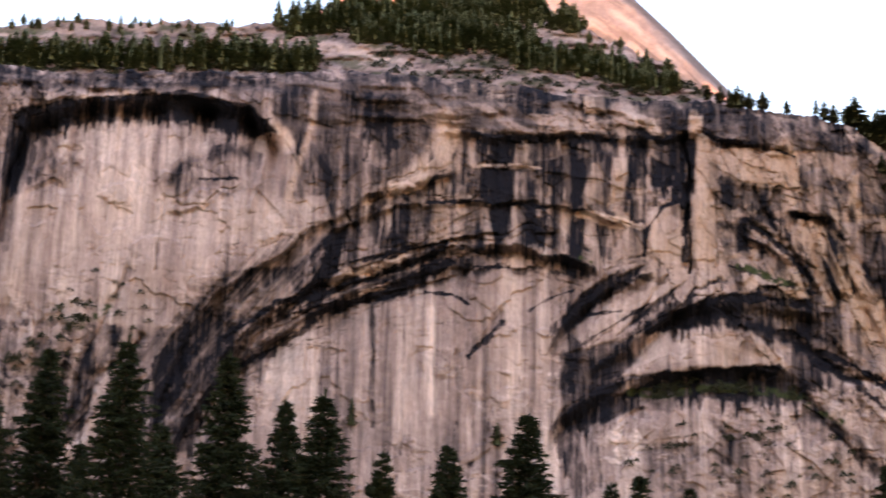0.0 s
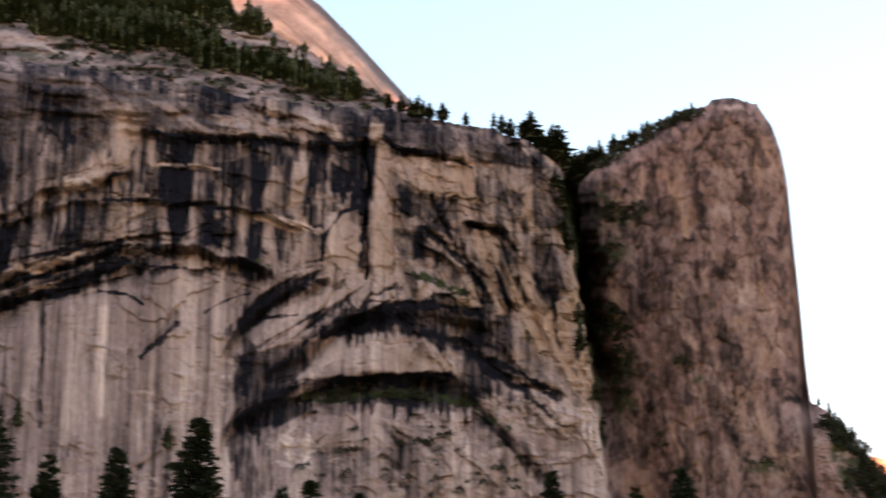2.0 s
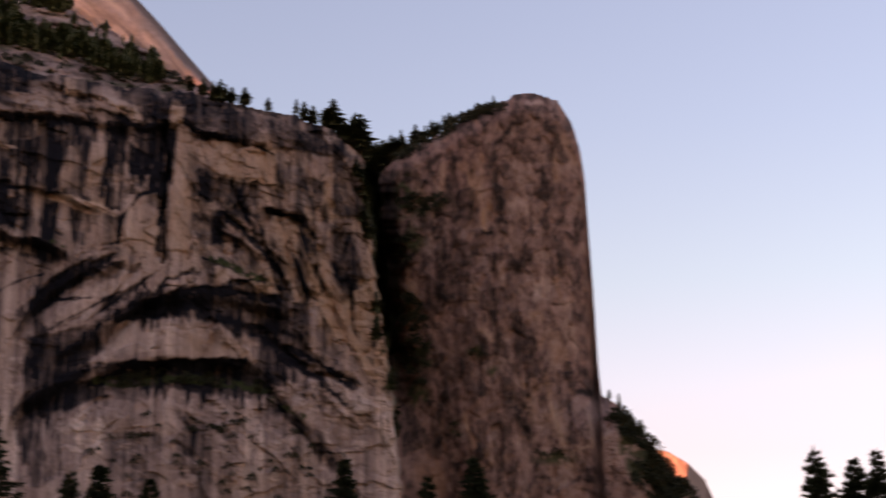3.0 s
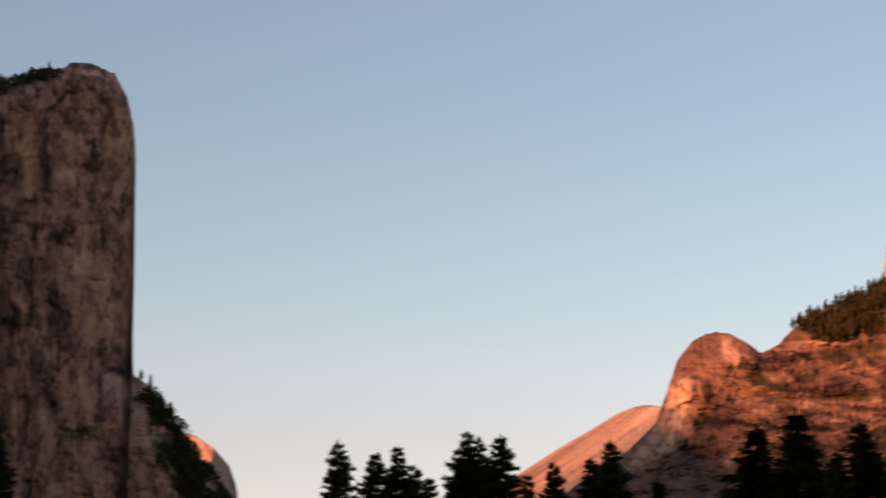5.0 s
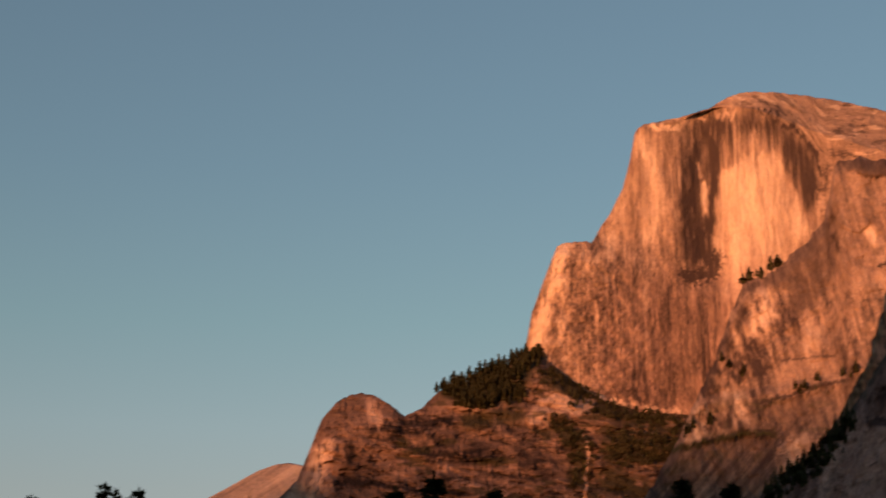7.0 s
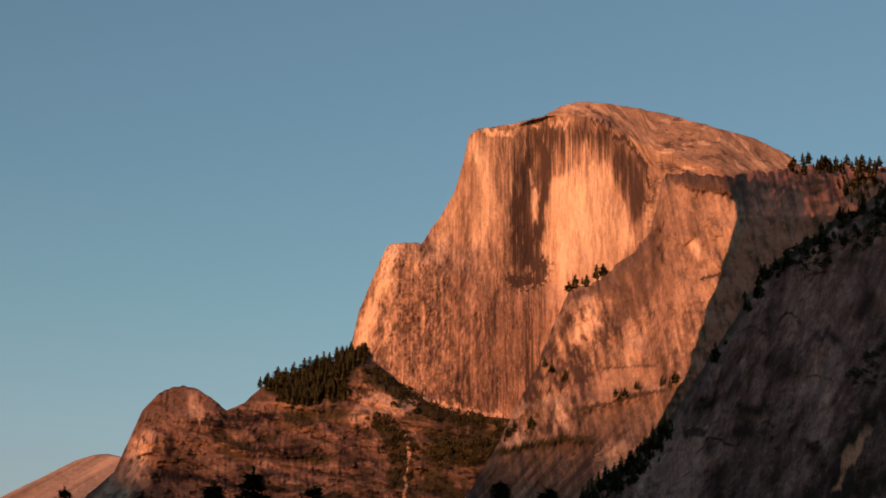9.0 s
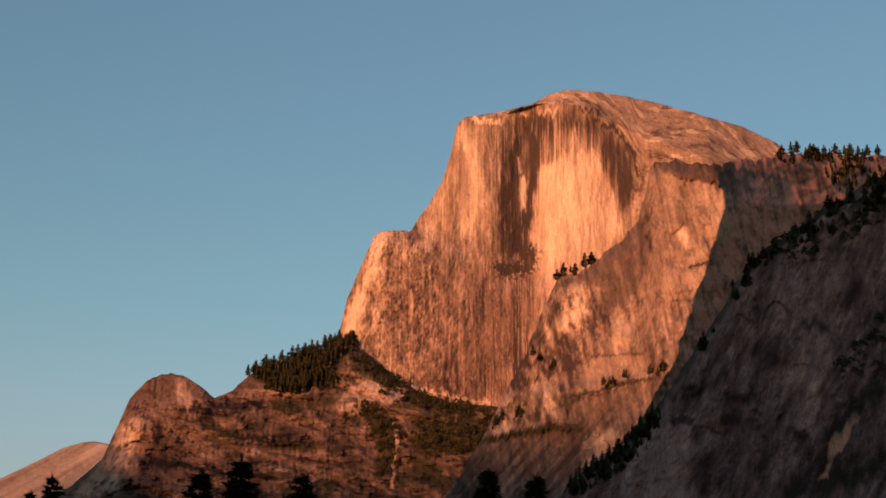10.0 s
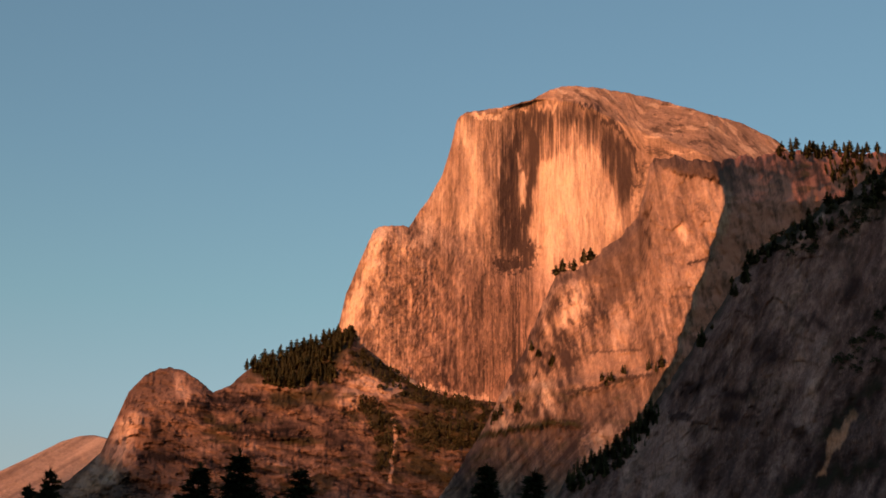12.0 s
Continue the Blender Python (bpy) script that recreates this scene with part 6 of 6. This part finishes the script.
def plant(kind, seeds, rows):
    """Trees by bearing in degrees, distance and height in metres."""
    firsts = {}
    rng = random.Random(7)
    for k, (bearing, distance, height, *full) in enumerate(rows):
        a = radians(bearing)
        seed = seeds[k % len(seeds)]
        m = pose(distance * math.sin(a), distance * math.cos(a), 0, 0, 0, rng.uniform(0, 360))
        size = height / 40.6
        if seed not in firsts:
            firsts[seed] = pine_tree(kind, seed)
            tree = firsts[seed]
            tree.matrix_basis = m
        else:
            tree = copy_thing(firsts[seed], m)
        girth = size * (rng.uniform(0.98, 1.2) if kind == "fir" else rng.uniform(0.95, 1.1)) * (full[0] if full else 1)
        tree.scale = (girth, girth, size)


plant("fir", (3, 5, 8, 13), [
    (-13.97, 168, 42.5), (-12.36, 172, 47.1), (-10.02, 165, 46.6), (-8.67, 205, 47.6), (-6.78, 170, 46.9), (-4.82, 176, 44.0), (-3.76, 168, 43.0),
    (0.33, 186, 42.2), (2.83, 190, 46.6, 1.12), (6.3, 230, 48.4), (13.96, 210, 45.4), (18.02, 200, 43.1), (37.0, 240, 48.0),
    (41.58, 182, 39.9, 1.25), (42.82, 178, 40.5, 1.3), (44.87, 186, 40.7, 1.2), (50.65, 188, 41.8, 1.3), (52.13, 192, 41.8, 1.3), (40.72, 230, 42.7), (44.0, 235, 47.2), (36.54, 195, 39.7), (38.65, 225, 42.6),
    (43.4, 215, 42.0), (42.2, 225, 43.0), (-11.2, 215, 47.0), (-5.6, 220, 46.0), (-15.4, 190, 46.0),
])
plant("pine", (21, 34, 55), [
    (-1.8, 175, 38.8), (28.59, 196, 41.9), (29.75, 205, 42.5), (30.41, 200, 42.0), (30.99, 212, 42.3), (31.43, 222, 42.8), (32.61, 188, 41.1), (32.95, 192, 41.4), (33.68, 186, 40.4),
    (34.53, 228, 44.0), (35.38, 215, 43.1), (37.10, 190, 40.5), (46.16, 232, 44.7), (46.68, 226, 44.2), (47.26, 236, 45.2), (16.55, 230, 46.7), (5.41, 240, 49.3), (7.87, 235, 47.6), (33.2, 215, 42.6),
    (32.3, 214, 42.4), (45.5, 240, 44.4), (53.6, 240, 45.5), (30.1, 224, 42.0),
])


# ---- far trees and scrub on the rock ----
def far_tree(seed):
    """A conifer of unit height with tiers of drooping sprays."""
    rng = random.Random(seed)
    v, f = [], []
    tube(v, f, (0, 0, -0.12), (0, 0, 0.9), 0.018, 0.004, 4)
    bole = len(v), len(f)
    tiers = 16
    full = rng.uniform(0.2, 0.32)
    k = len(v)
    for i in range(6):
        v.append(Vector((0.5 * full * math.cos(i * 1.047), 0.5 * full * math.sin(i * 1.047), 0.12 + rng.uniform(-0.03, 0.03))))
    v.append(Vector((0, 0, 0.9)))
    f += [(k + i, k + (i + 1) % 6, k + 6) for i in range(6)]
    for t in range(tiers):
        h = 0.1 + 0.86 * t / (tiers - 1) + rng.uniform(-0.02, 0.02)
        r = full * min(1.0, 1.55 * (1.03 - h)) ** 0.75 * rng.uniform(0.7, 1.15) + 0.012
        n, turn = rng.randint(6, 8), rng.uniform(0, 6.3)
        for i in range(n):
            az = turn + 6.283 * i / n + rng.uniform(-0.3, 0.3)
            R = r * rng.uniform(0.5, 1.25)
            o, w = Vector((math.cos(az), math.sin(az), 0)), Vector((-math.sin(az), math.cos(az), 0))
            b = Vector((0, 0, h))
            k = len(v)
            v += [b + o * R * 0.1 + Vector((0, 0, 0.05)), b + o * R * 0.55 + w * R * 0.28 + Vector((0, 0, 0.01)), b + o * R + Vector((0, 0, rng.uniform(-0.03, 0.03))), b + o * R * 0.55 - w * R * 0.28]
            f += [(k, k + 1, k + 2), (k, k + 2, k + 3)]
    k = len(v)
    v += [Vector((-0.012, 0, 0.9)), Vector((0.012, 0, 0.9)), Vector((0, 0, 1.0))]
    f.append((k, k + 1, k + 2))
    return np.array([tuple(p) for p in v]), f, bole


def bush(seed):
    """Scrub of unit height: small leaves on an uneven mound."""
    rng = random.Random(seed)
    v, f = [], []
    for _ in range(110):
        az, up = rng.uniform(0, 6.283), rng.random()
        r = 0.75 * math.sqrt(1 - up * up) * rng.uniform(0.5, 1.1) * (1 + 0.3 * math.sin(3 * az + seed))
        c = Vector((math.cos(az) * r, math.sin(az) * r, up * rng.uniform(0.6, 1.0) - 0.1))
        d = Vector((rng.uniform(-1, 1), rng.uniform(-1, 1), rng.uniform(-0.3, 1))).normalized() * rng.uniform(0.14, 0.3)
        w = d.orthogonal().normalized() * 0.12
        k = len(v)
        v += [c - w, c + w, c + d]
        f.append((k, k + 1, k + 2))
    return np.array([tuple(p) for p in v]), f


FAR_PARTS = [far_tree(100 + k) for k in range(6)]
FAR = [(v, f) for v, f, _ in FAR_PARTS]
BUSH = [bush(200 + k) for k in range(4)]
FAR_MESH = [(mesh_from("trunk", v[:nv], f[:nf], BARK), mesh_from("crown", v[nv:], [tuple(i - nv for i in face) for face in f[nf:]], FAR_NEEDLES)) for v, f, (nv, nf) in FAR_PARTS]


def grove(name, spots, label, category, kinds, mat):
    """One object for woods that nobody could count; spots: place and height."""
    rng = random.Random(len(spots))
    verts, faces, start = [], [], 0
    for p, height in spots:
        v, f = rng.choice(kinds)
        a, fat = rng.uniform(0, 6.283), height * rng.uniform(0.85, 1.25)
        c, d = math.cos(a) * fat, math.sin(a) * fat
        q = np.stack([v[:, 0] * c - v[:, 1] * d + p[0], v[:, 0] * d + v[:, 1] * c + p[1], v[:, 2] * height + p[2]], -1)
        verts.append(q)
        faces += [tuple(i + start for i in face) for face in f]
        start += len(v)
    me = bpy.data.meshes.new(name)
    me.from_pydata(np.concatenate(verts).tolist(), [], faces)
    me.materials.append(mat)
    return tagged(new(name, me), label, category, kind="stuff")


def single(p, height, k, label, group):
    ob = new("conifer")
    for name, me in zip(("trunk", "crown"), FAR_MESH[k % len(FAR_MESH)]):
        new(name, me).parent = ob
    ob.matrix_basis = pose(p[0], p[1], p[2], 0, 0, 67 * k) @ Matrix.Diagonal((height * (1.05 + 0.08 * (k % 5)),) * 2 + (height, 1))
    return tagged(ob, label, "tree", group)


def strewn(m, count, seed, keep, low, high, stretch=(0, 1)):
    """Spots strewn over the surface of a massif where keep(s, z) is above a random number."""
    rng = np.random.default_rng(seed)
    rows, cols = m.s.shape
    spots = []
    for _ in range(count * 60):
        i, j = int(rng.integers(9, rows)), int(rng.integers(0, cols))
        if rng.random() < keep(m.s[i, j], m.z[i, j]):
            spots.append((m.points_done[i, j], rng.uniform(low, high)))
            if len(spots) == count:
                break
    return spots


def band(lines):
    """One inside the bands given as (line, half width), less beyond."""
    def keep(s, z):
        best = 0.0
        for line, wide in lines:
            d = float(away(line, np.array(s), np.array(z))) / wide
            best = max(best, 1 - float(step(0.6, 1.2, d)))
        return best
    return keep


woods = strewn(TERRACE, 560, 1, band([([(-330, 506), (-200, 506), (-95, 508)], 5), ([(-110, 536), (-40, 546), (40, 551), (85, 545)], 8), ([(-20, 526), (20, 528), (55, 522)], 8)]), 11, 22)
woods += strewn(TERRACE, 240, 2, band([([(50, 516), (100, 510), (150, 498)], 7), ([(-60, 532), (0, 532)], 7)]), 9, 17)
woods += strewn(TERRACE, 60, 3, band([([(-300, 533), (-150, 535)], 4), ([(90, 536), (140, 515)], 4)]), 4, 9)
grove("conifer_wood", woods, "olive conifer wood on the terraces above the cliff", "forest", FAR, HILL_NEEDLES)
gully = strewn(PILLAR, 240, 4, band([([(-92, 445), (-86, 380), (-81, 318)], 8)]), 12, 20)
gully += strewn(WALL, 110, 5, band([([(250, 362), (258, 300), (268, 220)], 9)]), 10, 18)
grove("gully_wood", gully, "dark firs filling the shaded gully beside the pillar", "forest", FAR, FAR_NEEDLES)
shoulder = strewn(KNOB, 330, 6, band([([(-36, 806), (30, 812), (95, 845), (105, 852)], 26), ([(0, 780), (70, 790)], 26)]), 13, 25)
shoulder += strewn(KNOB, 150, 7, band([([(140, 815), (200, 770), (300, 735), (400, 728)], 16), ([(150, 735), (190, 690), (180, 640)], 14), ([(250, 690), (330, 690)], 26)]), 8, 18)
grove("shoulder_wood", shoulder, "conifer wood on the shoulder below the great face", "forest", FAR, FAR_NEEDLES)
edge = strewn(CLIFF, 230, 8, band([([(-172, 306), (-134, 326), (-108, 358)], 10), ([(-66, 420), (-58, 430)], 5), ([(-38, 462), (-6, 496)], 8), ([(24, 515), (53, 530), (95, 550), (150, 570)], 16)]), 4, 15)
grove("cliff_edge_wood", edge, "dark trees along the cliff's sloping edge", "forest", FAR, FAR_NEEDLES)
back = strewn(BUTTRESS, 140, 9, band([([(200, 1012), (350, 1005)], 8), ([(280, 985), (350, 960)], 24)]), 12, 26)
back += strewn(BUTTRESS, 34, 10, band([([(-70, 668), (0, 688), (40, 694)], 7), ([(-238, 612), (-200, 628)], 6), ([(-140, 700), (-180, 720)], 10)]), 9, 20)
grove("ledge_wood", back, "scattered conifers on the buttress ledges and crest", "forest", FAR, FAR_NEEDLES)
low = strewn(WALL, 90, 11, band([([(103, 236), (150, 240), (192, 238)], 3.5)]), 3, 6)
low += strewn(WALL, 50, 12, band([([(-205, 262), (-180, 285), (-165, 275)], 14), ([(-230, 240), (-200, 250)], 12)]), 2.5, 5)
low += strewn(WALL, 60, 13, band([([(120, 200), (200, 200)], 22)]), 2, 4.5)
low += strewn(WALL, 30, 14, band([([(160, 308), (192, 297)], 2.5), ([(38, 205), (44, 218)], 4)]), 2.5, 5)
low += strewn(PILLAR, 150, 15, band([([(-70, 462), (-25, 486), (0, 497)], 5)]), 4, 8)
low += strewn(PILLAR, 110, 23, band([([(-62, 425), (-40, 425)], 8), ([(-62, 400), (-66, 385)], 6), ([(-62, 350), (-58, 300)], 8)]), 3, 6)
low += strewn(PILLAR, 40, 16, band([([(-20, 319), (-14, 314)], 4), ([(-34, 268), (-33, 262)], 4), ([(18, 246), (48, 246)], 4)]), 3, 6)
low += strewn(PILLAR, 200, 17, band([([(80, 270), (98, 246), (116, 220), (132, 198)], 9), ([(98, 230), (112, 210)], 14)]), 4, 8)
grove("cliff_scrub", low, "dark green scrub on the cliff ledges", "bushes", BUSH, SCRUB)
slope = strewn(TERRACE, 420, 18, band([([(-350, 505), (-90, 508)], 12), ([(-40, 512), (160, 500)], 14), ([(-100, 538), (80, 545)], 10)]), 2, 5)
slope += strewn(KNOB, 260, 19, band([([(140, 815), (200, 770), (300, 735), (400, 728)], 22), ([(-36, 800), (105, 845)], 26), ([(150, 735), (190, 690), (180, 640)], 20), ([(250, 690), (330, 690)], 34)]), 6, 12)
slope += strewn(CLIFF, 160, 20, band([([(20, 512), (150, 560)], 22), ([(60, 400), (110, 440)], 16)]), 3, 7)
grove("slope_scrub", slope, "scrub on the open slopes between the rocks", "bushes", BUSH, SCRUB)

for k, (s, h) in enumerate([(158, 10), (163, 12), (166, 9), (169, 8), (177, 9), (190, 7), (206, 8), (211, 10), (222, 7), (228, 16), (231, 10), (236, 10), (239, 15), (243, 17), (246, 14), (146, 8), (153, 9), (160, 8), (241, 19), (244, 21), (247, 18), (249, 22), (234, 12), (216, 9), (238, 12)]):
    single(WALL.crest(s), 1.25 * h, k, "small conifer on the cliff rim against the sky", "trees on the cliff rim")
for k, (s, h) in enumerate([(-94, 25), (-92, 30), (-90, 22), (-86, 27), (-82, 26), (-79, 21), (-73, 17), (-51, 12), (-42, 10), (-89, 27), (-87, 24), (-85, 30), (-83, 22), (-80, 24), (-77, 19), (-75, 22), (-71, 15), (-68, 17), (-66, 11), (-58, 16), (-54, 9), (-47, 14), (-44, 12), (-38, 13), (-34, 10), (-31, 8), (-20, 6), (-3, 8)]):
    single(PILLAR.crest(s), h, k + 3, "conifer on the notch beside the pillar", "trees on the pillar")
for k, (s, h) in enumerate([(70, 8), (76, 10), (84, 7), (90, 11), (97, 7), (103, 8), (110, 9)]):
    single(PILLAR.crest(s), h, k + 1, "small conifer on the pillar's brushy foot", "trees on the pillar's foot")
for k, (s, h) in enumerate([(-38, 14), (-24, 26), (-10, 22), (3, 30), (12, 24), (20, 36), (30, 34), (41, 28), (52, 30), (63, 24), (74, 26), (84, 20)]):
    single(KNOB.crest(s), h, k + 2, "tall conifer on the wooded shoulder", "trees on the shoulder")
for k, (s, h) in enumerate([(-138, 18), (-128, 24), (-118, 14), (-112, 22), (-98, 26), (-88, 22), (-84, 12)]):
    single(BUTTRESS.crest(s), h, k + 4, "lone conifer on the buttress edge", "trees on the buttress")
for k, (s, h) in enumerate([(200, 20), (214, 26), (222, 24), (236, 18), (247, 22), (262, 20), (278, 24), (292, 22), (300, 28), (312, 22), (326, 24), (340, 22)]):
    single(BUTTRESS.crest(s), 1.1 * h, k + 5, "conifer on the skyline beside the dome", "skyline trees")
for k, (s, z, h) in enumerate([(-46, 214, 17), (31, 205, 14), (78, 307, 6)]):
    single(WALL.place(s, z), h, k, "lone conifer on a ledge of the arched cliff", "trees on the arched cliff")
